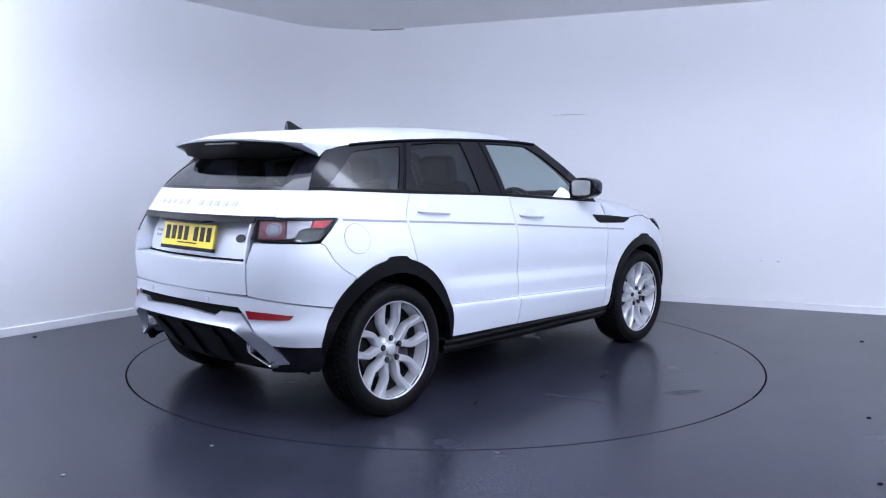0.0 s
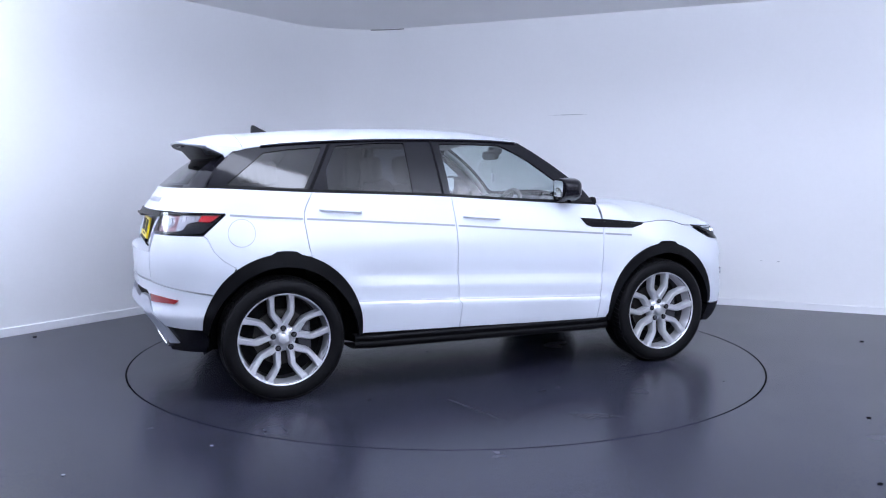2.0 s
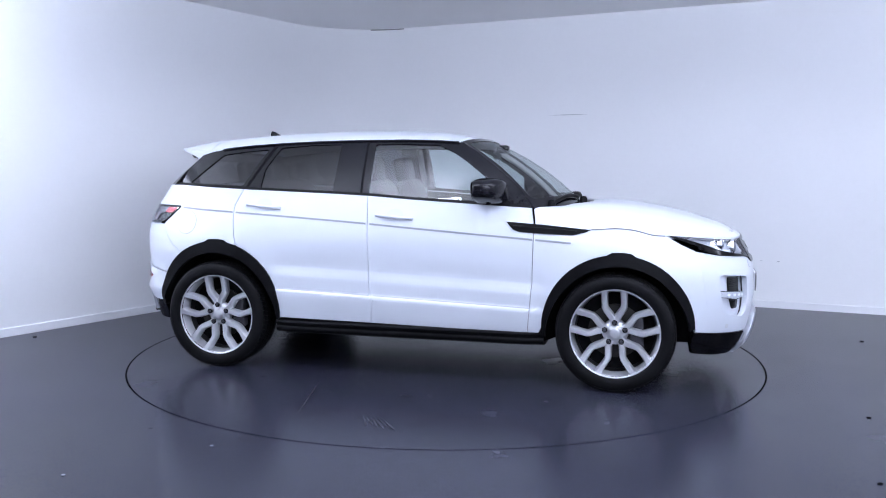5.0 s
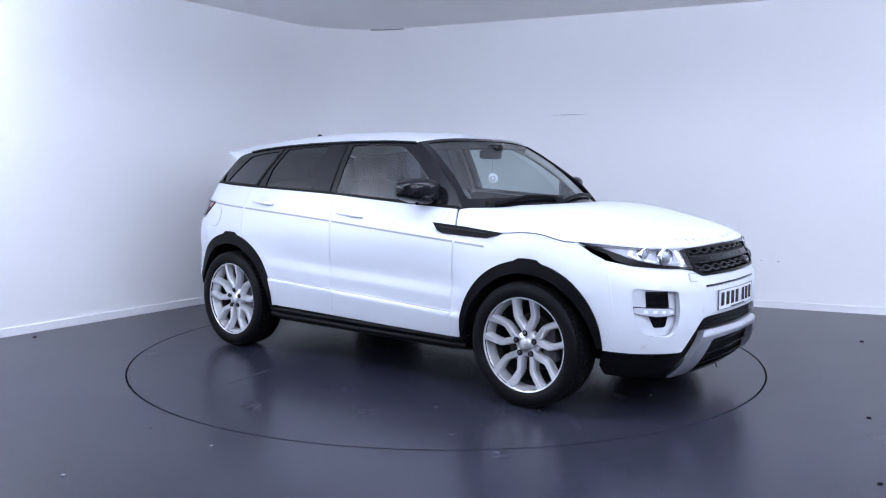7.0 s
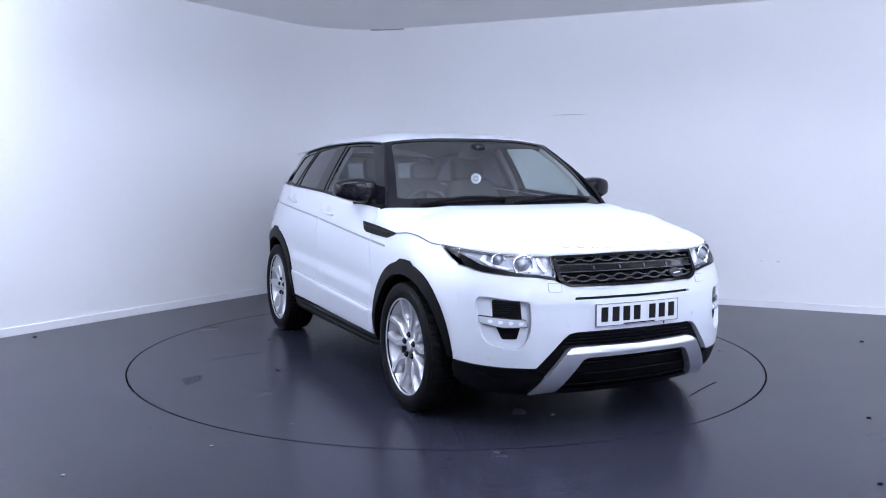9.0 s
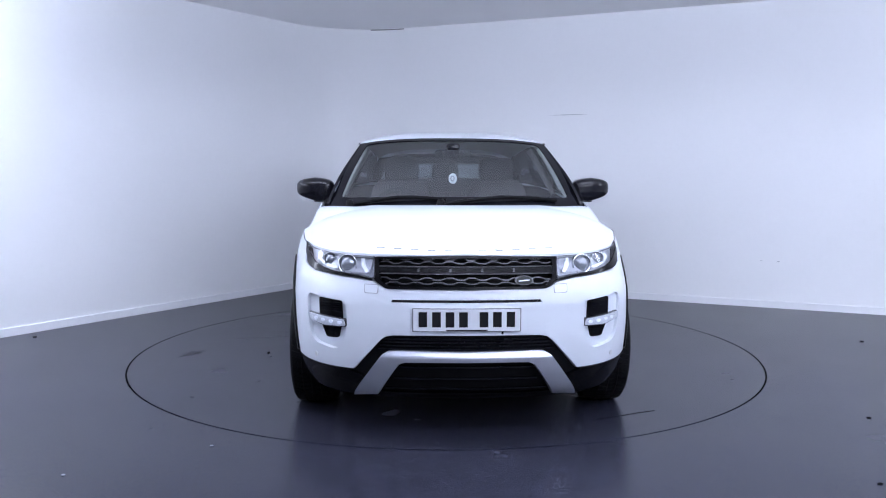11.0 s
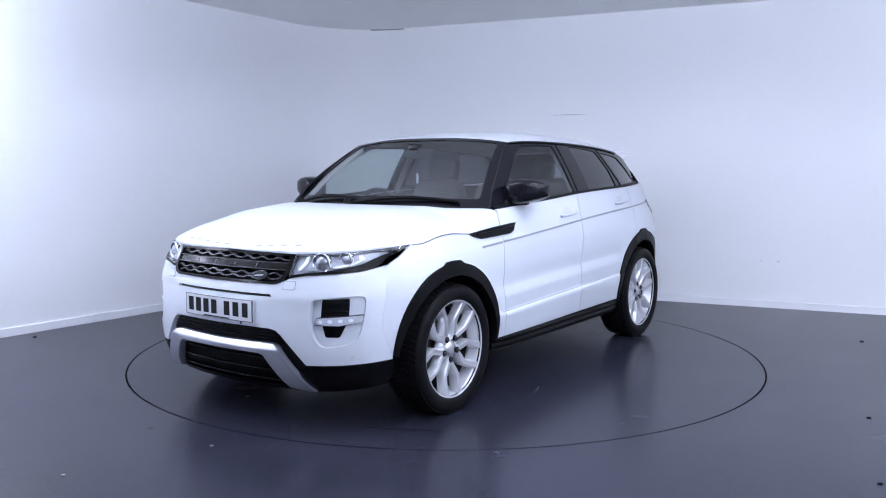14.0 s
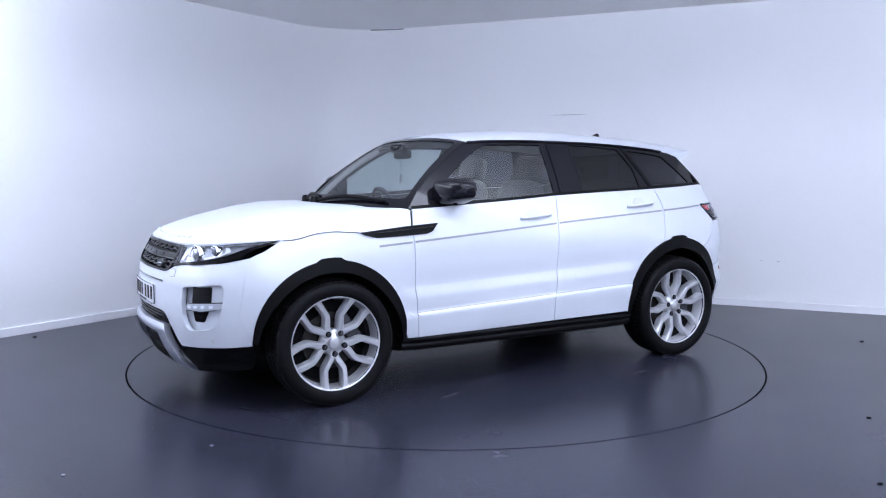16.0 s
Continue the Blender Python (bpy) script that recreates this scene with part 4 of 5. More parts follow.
def build_front():
    half = [(0.0, 0.545), (0.20, 0.545), (0.36, 0.543), (0.40, 0.535), (0.43, 0.512), (0.566, 0.366), (0.75, 0.370), (0.90, 0.376)] + UW
    half += [(0.865, 0.836), (0.72, 0.824), (0.552, 0.814), (0.470, 0.800), (0.445, 0.786), (0.405, 0.772), (0.30, 0.766), (0.0, 0.762)]
    bumper = shell("front_bumper", both(half), nose, M_PAINT, car, holes=[FOG, mirrored(FOG), SLOT], dv=0.025, depth=0.03, label="white front bumper with sculpted lamp recesses")
    shell("slot_back", [(-0.40, 0.695), (0.40, 0.695), (0.40, 0.725), (-0.40, 0.725)], nose, M_BLACK, bumper, d=-0.016, depth=0)
    # towing-eye and washer covers, sensors
    for sg in (1, -1):
        w = [(sg * u, z) for u, z in ((0.440, 0.785), (0.508, 0.786), (0.504, 0.748), (0.440, 0.746))]
        ring = round_poly([(sg * u, z) for u, z in ((0.437, 0.788), (0.511, 0.789), (0.507, 0.745), (0.437, 0.743))], 0.008)
        shell("washer_gap", ring, nose, M_GREYLINE, bumper, d=0.001, depth=0.002)
        shell("washer_cover", round_poly(w, 0.008), nose, M_PAINT, bumper, d=0.003, depth=0.003)
        for u, z in ((0.807, 0.413), (0.40, 0.585)):
            c = [(sg * u + 0.013 * math.cos(2 * math.pi * k / 16), z + 0.013 * math.sin(2 * math.pi * k / 16)) for k in range(16)]
            shell("parking_sensor", c, nose, M_CUPSHADE_BADGE if u > 0.6 else M_PAINT, bumper, d=0.002, depth=0.004, label="small round parking sensor")
        # fog recess and daytime light
        m = (lambda q: q) if sg > 0 else mirrored

        def scoop(u, v, d):
            """The recess deepens towards the middle of the car."""
            k = max(0.0, min(1.0, (0.90 - abs(u)) / 0.25))
            return nose(u, v, d - 0.010 - 0.032 * k)
        rec = shell("lamp_recess", m([(u + 0.012 * (1 if u > 0.74 else -1), z + 0.012 * (1 if z > 0.6 else -1)) for u, z in FOG]), scoop, M_PAINT, bumper, depth=0, du=0.03, dv=0.03)
        shell("recess_mesh", m(FOG_IN), scoop, M_BAND, bumper, d=0.004, depth=0.004, du=0.03, dv=0.03, label="black mesh insert")
        for k in range(6):
            z = 0.64 + 0.011 * k
            shell("mesh_bar", m([(0.652, z), (0.792, z), (0.792, z + 0.004), (0.652, z + 0.004)]), scoop, M_BLACK, bumper, d=0.008, depth=0.004, du=0.05)
        bar = m(round_poly([(0.612, 0.574), (0.740, 0.572), (0.862, 0.590), (0.868, 0.622), (0.740, 0.614), (0.622, 0.606)], 0.010))

        def proud(u, v, d):
            return nose(u, v, d - 0.004 - 0.012 * max(0, min(1, (0.74 - abs(u)) / 0.12)))
        drl = shell("daytime_light", bar, proud, M_DRL, car, d=0.0, depth=0.05, du=0.03, label="clear daytime running light bar")
        shell("light_edge", [(sg * 0.74 + (u - sg * 0.74) * 1.03, 0.597 + (z - 0.597) * 1.22) for u, z in bar], proud, M_LAMPDARK, drl, d=-0.004, depth=0.04, du=0.03)
        lens = shell("lens", bar, proud, M_LENS, drl, d=0.005, depth=0.004, du=0.03)
        lens.visible_shadow = False
        for k in range(4):
            u0 = 0.645 + 0.052 * k
            c = [(sg * (u0 + 0.013 * math.cos(2 * math.pi * j / 14)), 0.590 + 0.06 * (u0 - 0.64) + 0.009 * math.sin(2 * math.pi * j / 14)) for j in range(14)]
            shell("led", c, proud, M_GUIDE, drl, d=0.003, depth=0.004)
    # grille
    gr = round_poly([(-0.400, 0.768), (0.400, 0.768), (0.452, 0.800), (0.474, 0.918), (0.0, 0.926), (-0.474, 0.918), (-0.452, 0.800)], [0.02, 0.02, 0.03, 0.01, 0, 0.01, 0.03])
    inner = [(u * 0.955, 0.846 + (z - 0.846) * 0.84) for u, z in gr]
    grille = shell("grille", gr, nose, M_BAND, car, holes=[inner], d=0.006, depth=0.05, du=0.05, dv=0.05, label="gloss black grille with a wavy mesh")
    shell("grille_back", [(u * 0.99, 0.846 + (z - 0.846) * 0.97) for u, z in gr], nose, M_INNER, grille, d=-0.045, depth=0, du=0.05, dv=0.05)
    for z0, z1, ma in ((0.843, 0.868, M_BAND), (0.8375, 0.8400, M_GRILLE), (0.8710, 0.8735, M_GRILLE)):
        k = 0.452
        shell("grille_bar", [(-k, z0), (k, z0), (k, z1), (-k, z1)], nose, ma, grille, d=0.0 if ma is M_BAND else 0.004, depth=0.03, du=0.05)
    for zc, amp in ((0.890, 0.009), (0.906, -0.007), (0.815, 0.010), (0.795, -0.008)):
        w = 0.445 if zc > 0.8 else 0.425
        n = 64
        top, bot = [], []
        for k in range(n + 1):
            u = -w + 2 * w * k / n
            tri = 0.75 * amp * max(-0.7, min(0.7, 1.3 * math.sin(2 * math.pi * u / 0.1115)))
            top.append((u, zc + tri + 0.0022)), bot.append((u, zc + tri - 0.0022))
        shell("mesh_wave", bot + top[::-1], nose, M_GRILLE, grille, d=-0.006, depth=0.012, us=[], vs=[])
    for u in (-0.24, -0.08, 0.08, 0.24):
        shell("grille_post", [(u - 0.005, 0.847), (u + 0.005, 0.847), (u + 0.005, 0.864), (u - 0.005, 0.864)], nose, M_GRILLE, grille, d=0.003, depth=0.006)
    for r, ma, d in ((1.0, M_GRILLE, 0.010), (0.86, M_BADGE, 0.012)):
        e = [(0.285 + r * 0.046 * math.cos(2 * math.pi * k / 32), 0.809 + r * 0.022 * math.sin(2 * math.pi * k / 32)) for k in range(32)]
        shell("emblem", e, nose, ma, grille, d=d, depth=0.02, label="plain oval emblem")
    e = [(0.257, 0.805), (0.312, 0.809), (0.312, 0.813), (0.257, 0.809)]
    shell("emblem_bar", e, nose, M_SILVER, grille, d=0.0135, depth=0.002)
    # lower intake, silver blade, black lip
    back = both([(0.0, 0.215), (0.35, 0.215), (0.62, 0.215), (0.70, 0.36), (0.58, 0.375), (0.44, 0.52), (0.38, 0.548), (0.0, 0.548)])
    intake = shell("lower_intake", back, nose, M_PLASTIC, car, d=-0.03, depth=0.0, label="black lower air intake")
    for z, w in ((0.525, 0.40), (0.508, 0.42), (0.491, 0.43), (0.474, 0.44)):
        shell("slat", [(-w, z - 0.005), (w, z - 0.005), (w, z + 0.003), (-w, z + 0.003)], nose, M_BLACK, intake, d=-0.012, depth=0.02, du=0.06)
    for z, w in ((0.385, 0.345), (0.325, 0.36), (0.268, 0.42)):
        shell("slat", [(-w, z - 0.007), (w, z - 0.007), (w, z + 0.002), (-w, z + 0.002)], nose, M_BLACK, intake, d=-0.008, depth=0.02, du=0.06)
    bl = both([(0.0, 0.414), (0.20, 0.414), (0.300, 0.413), (0.330, 0.402), (0.455, 0.232), (0.595, 0.216), (0.50, 0.335), (0.415, 0.445), (0.385, 0.462), (0.345, 0.466), (0.0, 0.462)])
    
    def rounded(u, v, d):
        """The blade rolls back along its upper edge."""
        return nose(u, v, d - 0.022 * max(0.0, min(1.0, (v - 0.432) / 0.032)) ** 1.6)
    shell("front_blade", bl, rounded, M_SILVER, car, d=0.022, depth=0.04, du=0.03, vs=[0.22 + 0.02 * k for k in range(10)] + [0.42, 0.432, 0.438, 0.444, 0.450, 0.456], label="satin silver front skid blade")
    lip = both([(0.0, 0.205), (0.30, 0.207), (0.60, 0.212), (0.85, 0.225), (1.02, 0.245), (1.045, 0.300), (1.035, 0.378), (0.90, 0.370), (0.75, 0.364), (0.60, 0.358), (0.52, 0.33), (0.53, 0.28), (0.47, 0.245), (0.2, 0.24), (0.0, 0.24)])
    shell("front_lip", lip, nose, M_BAND, car, d=0.0, depth=0.04, dv=0.03, label="black lower front lip")
    # number plate with plain bars
    bm = bmesh.new()
    n, rows = 12, []
    for k in range(n + 1):
        y = -0.26 + 0.52 * k / n
        rows.append([bm.verts.new((2.196 - 0.20 * y * y + dx, y, z)) for dx, z in ((0, 0.567), (0.010, 0.5665), (0.012, 0.568), (0.012, 0.677), (0.010, 0.6785), (0, 0.678))])
    for a, b in zip(rows, rows[1:]):
        for k in range(5):
            bm.faces.new((a[k], a[k + 1], b[k + 1], b[k]))
    bm.faces.new(rows[0]), bm.faces.new(rows[-1])
    plate = part("front_number_plate", bm, M_WHITE, car, "white front plate with plain dark bars", smooth=False)
    bm = bmesh.new()
    for z0, z1 in ((0.5655, 0.5685), (0.6765, 0.6795)):
        for k in range(n):
            y0, y1 = -0.26 + 0.52 * k / n, -0.26 + 0.52 * (k + 1) / n
            x = 2.196 - 0.20 * ((y0 + y1) / 2) ** 2 + 0.0125
            box(bm, x - 0.003, x + 0.0005, y0, y1, z0, z1)
    for y in (-0.2615, 0.2615):
        x = 2.196 - 0.20 * y * y + 0.0125
        box(bm, x - 0.006, x + 0.0005, y - 0.002, y + 0.002, 0.566, 0.679)
    part("plate_border", bm, M_DARKLINE, plate, smooth=False)
    for y in (-0.212, -0.147, -0.082, -0.017, 0.082, 0.147, 0.212):
        bm = bmesh.new()
        x = 2.196 - 0.20 * y * y + 0.0125
        box(bm, x - 0.002, x + 0.001, y - 0.021, y + 0.021, 0.588, 0.662)
        part("plate_bar", bm, M_INK, plate, smooth=False)
    bm = bmesh.new()
    box(bm, 2.205, 2.2095, -0.10, 0.10, 0.5705, 0.576)
    part("plate_strip", bm, M_INK, plate, smooth=False)
    bm = bmesh.new()
    box(bm, 2.17, 2.192, -0.16, 0.18, 0.548, 0.570, 0.003)
    part("plate_bracket", bm, M_PLASTIC, car)
    # headlamps
    for sg in (1, -1):
        m = (lambda q: q) if sg > 0 else mirrored
        outl = [(0.476, 0.918), (0.60, 0.921), (0.75, 0.926), (0.90, 0.936), (1.05, 0.947), (1.195, 0.957), (1.10, 0.925), (1.01, 0.897), (0.98, 0.872), (0.92, 0.852), (0.863, 0.842), (0.70, 0.828), (0.552, 0.819), (0.470, 0.805), (0.462, 0.82)]
        lamp = shell("headlamp", m(outl), nose, M_LAMPIN, car, d=-0.030, depth=0.0, du=0.03, dv=0.03, label="clear headlamp with round projector and bright surround")
        wall_ = shell("lamp_edge", m(outl), nose, M_LAMPDARK, lamp, holes=[m([(0.80 + (u - 0.80) * 0.985, 0.888 + (z - 0.886) * 0.88) for u, z in outl])], d=0.002, depth=0.03, du=0.03, dv=0.03)
        lens = shell("lens", m(outl), nose, M_LENS, lamp, d=0.005, depth=0.002, du=0.03, dv=0.03)
        lens.visible_shadow = False
        low = [(0.470, 0.805), (0.552, 0.819), (0.70, 0.828), (0.863, 0.842), (0.92, 0.852), (0.98, 0.872), (1.01, 0.897), (1.10, 0.925), (1.195, 0.957)]
        upp = [(1.19, 0.9565), (1.08, 0.934), (1.0, 0.915), (0.94, 0.897), (0.88, 0.875), (0.80, 0.858), (0.70, 0.843), (0.552, 0.829), (0.474, 0.815)]
        shell("lamp_lower_trim", m(low + upp), nose, M_BAND, lamp, d=0.0085, depth=0.006, du=0.03, dv=0.03)
        # bright inner surround and light band
        shell("reflector", m(round_poly([(0.490, 0.910), (0.60, 0.913), (0.76, 0.917), (0.88, 0.926), (1.08, 0.941), (0.98, 0.908), (0.86, 0.872), (0.70, 0.846), (0.53, 0.836), (0.495, 0.850)], 0.02)), nose, M_LAMPIN, lamp, d=-0.022, depth=0.004, du=0.03, dv=0.02)
        for cu, cz, r0 in ((0.640, 0.874, 0.050), (0.795, 0.893, 0.034)):
            c = SL - cu
            p0, p1 = Vector(nose(sg * cu, cz, -0.03)), Vector(nose(sg * cu, cz, 0.0))
            ax = (Vector((1, sg * 0.25, 0.05))).normalized()
            mt = Matrix.Translation(p0) @ ax.to_track_quat("Z", "Y").to_matrix().to_4x4()
            bm = bmesh.new()
            lathe(bm, [(r0 * 1.05, -0.01), (r0 * 1.05, 0.022), (r0, 0.026), (r0 * 0.86, 0.022), (r0 * 0.78, 0.010)], 36, mt)
            pr = part("projector_ring", bm, M_CHROME, lamp)
            bm = bmesh.new()
            lathe(bm, [(r0 * 0.80, 0.008), (r0 * 0.70, 0.020), (r0 * 0.45, 0.028), (r0 * 0.2, 0.032), (0.0005, 0.033)], 30, mt)
            part("projector_lens", bm, M_PROJ, lamp)
        shell("light_guide", m([(0.70, 0.856), (0.73, 0.852), (0.83, 0.868), (0.90, 0.895), (0.885, 0.918), (0.862, 0.918), (0.865, 0.890), (0.81, 0.874)]), nose, M_GUIDE, lamp, d=-0.012, depth=0.01, du=0.02, dv=0.02)
        shell("light_guide", m([(0.50, 0.845), (0.515, 0.838), (0.545, 0.870), (0.555, 0.908), (0.540, 0.908), (0.525, 0.875)]), nose, M_GUIDE, lamp, d=-0.012, depth=0.01, du=0.02, dv=0.02)


# ---- rear details ----
def build_rear():
    gate = shell("tailgate", [(-0.742, 1.106), (0.742, 1.106), (0.799, 1.237), (-0.799, 1.237)], tail, M_PAINT, car, dv=0.03, label="white tailgate with a plate recess")
    shell("lower_panel", [(-0.598, 0.706), (0.598, 0.706), (0.598, 0.866), (-0.598, 0.866)], tail, M_PAINT, gate, dv=0.03, depth=0.09)
    shell("recess_panel", [(-0.62, 0.84), (0.62, 0.84), (0.62, 1.085), (-0.62, 1.085)], tail, M_PAINT, gate, d=-0.085, dv=0.04, depth=0)
    for sg in (1, -1):
        shell("recess_side", [(sg * 0.588, 0.866), (sg * 0.598, 0.866), (sg * 0.598, 1.07), (sg * 0.588, 1.07)], tail, M_PAINT, gate, depth=0.09)
    st = shell("tailgate_strip", [(-0.615, 1.072), (0.615, 1.072), (0.615, 1.102), (-0.615, 1.102)], tail, M_PLASTIC, gate, d=0.006, depth=0.05, label="gloss black strip above the plate")
    shell("strip_highlight", [(-0.60, 1.098), (0.60, 1.098), (0.60, 1.103), (-0.60, 1.103)], tail, M_PLASTIC, gate, d=0.009, depth=0.004, dv=0.02)
    bm = bmesh.new()
    box(bm, -2.06, -1.99, -0.22, 0.22, 1.062, 1.074, 0.004)
    part("plate_lamp_housing", bm, M_PLASTIC, gate)
    # badge bars across the upper gate, as plain shapes
    for k in range(11):
        if k == 5:
            continue
        u = -0.40 + 0.08 * k
        shell("badge_bar", [(u - 0.022, 1.150), (u + 0.022, 1.150), (u + 0.022, 1.178), (u - 0.022, 1.178)], tail, M_LETTER, gate, d=0.004, depth=0.005)
    for z, w in ((0.985, 0.05), (0.957, 0.034)):
        shell("small_badge", [(0.44 - w, z), (0.44 + w, z), (0.44 + w, z + 0.014), (0.44 - w, z + 0.014)], tail, M_GREYLINE, gate, d=-0.081, depth=0.004)
    for r, ma, d in ((1.0, M_SILVER, -0.076), (0.86, M_BADGE, -0.074)):
        e = [(-0.475 + r * 0.046 * math.cos(2 * math.pi * k / 32), 0.985 + r * 0.025 * math.sin(2 * math.pi * k / 32)) for k in range(32)]
        shell("emblem", e, tail, ma, gate, d=d, depth=0.012, label="plain oval emblem")
    # plate
    pm = Matrix.Translation((-2.014, 0.0, 0.982)) @ Matrix.Rotation(radians(12), 4, "Y")
    bm = bmesh.new()
    box(bm, -0.012, 0.0, -0.262, 0.262, -0.066, 0.066, 0.002)
    bm.transform(pm)
    plate = part("rear_number_plate", bm, M_YELLOW, car, "yellow rear plate with plain dark bars", smooth=False)
    for y in (0.212, 0.147, 0.082, 0.017, -0.082, -0.147, -0.212):
        bm = bmesh.new()
        box(bm, -0.0135, -0.010, y - 0.021, y + 0.021, -0.030, 0.048)
        bm.transform(pm)
        part("plate_bar", bm, M_INK, plate, smooth=False)
    bm = bmesh.new()
    box(bm, -0.0135, -0.010, -0.10, 0.10, -0.047, -0.040)
    bm.transform(pm)
    part("plate_strip", bm, M_INK, plate, smooth=False)
    bm = bmesh.new()
    box(bm, -0.016, 0.004, -0.268, 0.268, -0.084, -0.064, 0.003)
    bm.transform(pm)
    part("plate_bracket", bm, M_PLASTIC, plate)
    # bumper
    half = [(0.0, 0.642), (0.30, 0.642), (0.54, 0.640), (0.585, 0.600), (0.66, 0.520), (0.745, 0.448), (0.90, 0.440), (1.02, 0.436)]
    half += [(s_x(x) / TAIL_K, z) for x, z in arc(*ARCH_R, 175, 156, 4)] + [(1.09, 0.631), (0.85, 0.665), (0.60, 0.695), (0.30, 0.700), (0.0, 0.702)]
    bumper = shell("rear_bumper", both(half), tail, M_PAINT, car, d=0.006, dv=0.03, depth=0.04, label="white rear bumper")
    shell("bumper_strip", both([(0.0, 0.590), (0.40, 0.585), (0.60, 0.570), (0.60, 0.645), (0.0, 0.648)]), tail, M_INNER, bumper, d=-0.012, depth=0)
    for u in (0.72, 0.30):
        for sg in (1, -1):
            c = [(sg * u + 0.012 * math.cos(2 * math.pi * k / 14), 0.668 + 0.012 * math.sin(2 * math.pi * k / 14)) for k in range(14)]
            shell("parking_sensor", c, tail, M_PAINT, bumper, d=0.009, depth=0.004, label="small round parking sensor")
    bl = both([(0.0, 0.536), (0.30, 0.534), (0.50, 0.530), (0.56, 0.500), (0.735, 0.345), (0.838, 0.352), (0.745, 0.440), (0.61, 0.560), (0.56, 0.606), (0.41, 0.608), (0.365, 0.580), (0.20, 0.592), (0.0, 0.596)])
    shell("rear_blade", bl, tail, M_SILVER, car, d=0.012, depth=0.05, dv=0.03, label="satin silver rear skid blade")
    df = both([(0.0, 0.27), (0.40, 0.28), (0.60, 0.31), (0.72, 0.35), (0.60, 0.47), (0.52, 0.535), (0.0, 0.542)])

    def under(u, v, d):
        """The back, running in under the car below the blade."""
        return tail(u, v, d - 0.42 * max(0.0, 0.53 - v))
    dif = shell("diffuser", df, under, M_PLASTIC, car, d=-0.030, depth=0, label="black rear diffuser")
    for u in (-0.30, 0.0, 0.30):
        shell("fin", [(u - 0.012, 0.30), (u + 0.012, 0.30), (u + 0.008, 0.50), (u - 0.008, 0.50)], under, M_PLASTIC, dif, d=-0.010, depth=0.018)
    for sg in (1, -1):
        m = (lambda q: q) if sg > 0 else mirrored
        shell("rear_corner_trim", m([(0.72, 0.30), (1.02, 0.30), (1.045, 0.36), (1.03, 0.434), (0.90, 0.438), (0.745, 0.446), (0.70, 0.40)]), tail, M_BLACK, car, d=-0.004, depth=0.03, label="black lower rear corner trim")
        # reflector
        shell("rear_reflector", m(round_poly([(0.592, 0.626), (0.73, 0.620), (0.872, 0.606), (0.845, 0.585), (0.73, 0.584), (0.615, 0.583)], 0.006)), tail, M_REFL, car, d=0.012, depth=0.008, label="red bumper reflector")
        # exhaust tip
        bm = bmesh.new()
        c = Vector(tail(sg * 0.645, 0.40, 0.0))
        ow, oh = 0.080, 0.040
        rows = []
        for k, (sx, gw) in enumerate(((0.008, 0.80), (0.0, 0.86), (0.0, 1.0), (0.006, 1.06), (0.16, 1.0))):
            pts = round_poly([(-ow * gw, -oh * gw), (ow * gw, -oh * gw), (ow * gw, oh * gw), (-ow * gw, oh * gw)], 0.018, 4)
            rows.append([bm.verts.new((c.x + 0.01 + sx + 0.30 * (y * sg), c.y + y, c.z + z - 0.45 * y * sg)) for y, z in pts])
        inn = [bm.verts.new(v.co + Vector((0.08, 0, 0))) for v in rows[0]]
        for a, b in zip([inn] + rows, rows):
            for k in range(len(a)):
                bm.faces.new((a[k], a[(k + 1) % len(a)], b[(k + 1) % len(a)], b[k]))
        ex = part("exhaust_tip", bm, M_EXH, car, "bright steel rectangular exhaust tip")
        bm = bmesh.new()
        bm.faces.new([bm.verts.new(v) for v in [(c.x + 0.07 + 0.30 * (y * sg), c.y + y, c.z + z - 0.45 * y * sg) for y, z in round_poly([(-ow * 0.86, -oh * 0.86), (ow * 0.86, -oh * 0.86), (ow * 0.86, oh * 0.86), (-ow * 0.86, oh * 0.86)], 0.016, 4)]])
        part("bore", bm, M_INNER, ex)
        # tail lamp
        outl = [(0.622, 1.098), (0.90, 1.098), (1.150, 1.092), (1.08, 1.030), (1.020, 0.986), (0.93, 0.979), (0.66, 0.979), (0.622, 0.985)]
        lamp = shell("tail_lamp", m(outl), tail, M_BLACK, car, d=-0.018, depth=0, du=0.03, dv=0.03, label="tail lamp with red and clear sections")
        shell("lamp_edge", m(outl), tail, M_BLACK, lamp, holes=[m([(0.84 + (u - 0.84) * 0.955, 1.040 + (z - 1.040) * 0.86) for u, z in outl])], d=0.003, depth=0.03, du=0.03)
        shell("red_section", m(round_poly([(1.005, 1.084), (1.122, 1.084), (1.062, 1.046), (0.985, 1.050)], 0.005)), tail, M_RED, lamp, d=-0.004, depth=0.012, du=0.03)
        shell("clear_section", m(round_poly([(0.832, 1.084), (0.998, 1.083), (0.978, 1.050), (0.905, 1.038), (0.880, 1.002), (0.832, 0.993)], 0.006)), tail, M_TAILIN, lamp, d=-0.010, depth=0.006, du=0.03)
        shell("pink_section", m(round_poly([(0.645, 1.084), (0.829, 1.084), (0.829, 0.992), (0.660, 0.992)], 0.008)), tail, M_PINK, lamp, d=-0.012, depth=0.006, du=0.03)
        shell("light_ring", m([(0.752 + 0.050 * math.cos(2 * math.pi * k / 28), 1.042 + 0.034 * math.sin(2 * math.pi * k / 28)) for k in range(28)]), tail, M_TAILIN, lamp, holes=[m([(0.752 + 0.040 * math.cos(2 * math.pi * k / 28), 1.042 + 0.027 * math.sin(2 * math.pi * k / 28)) for k in range(28)])], d=-0.006, depth=0.006, du=0.03)
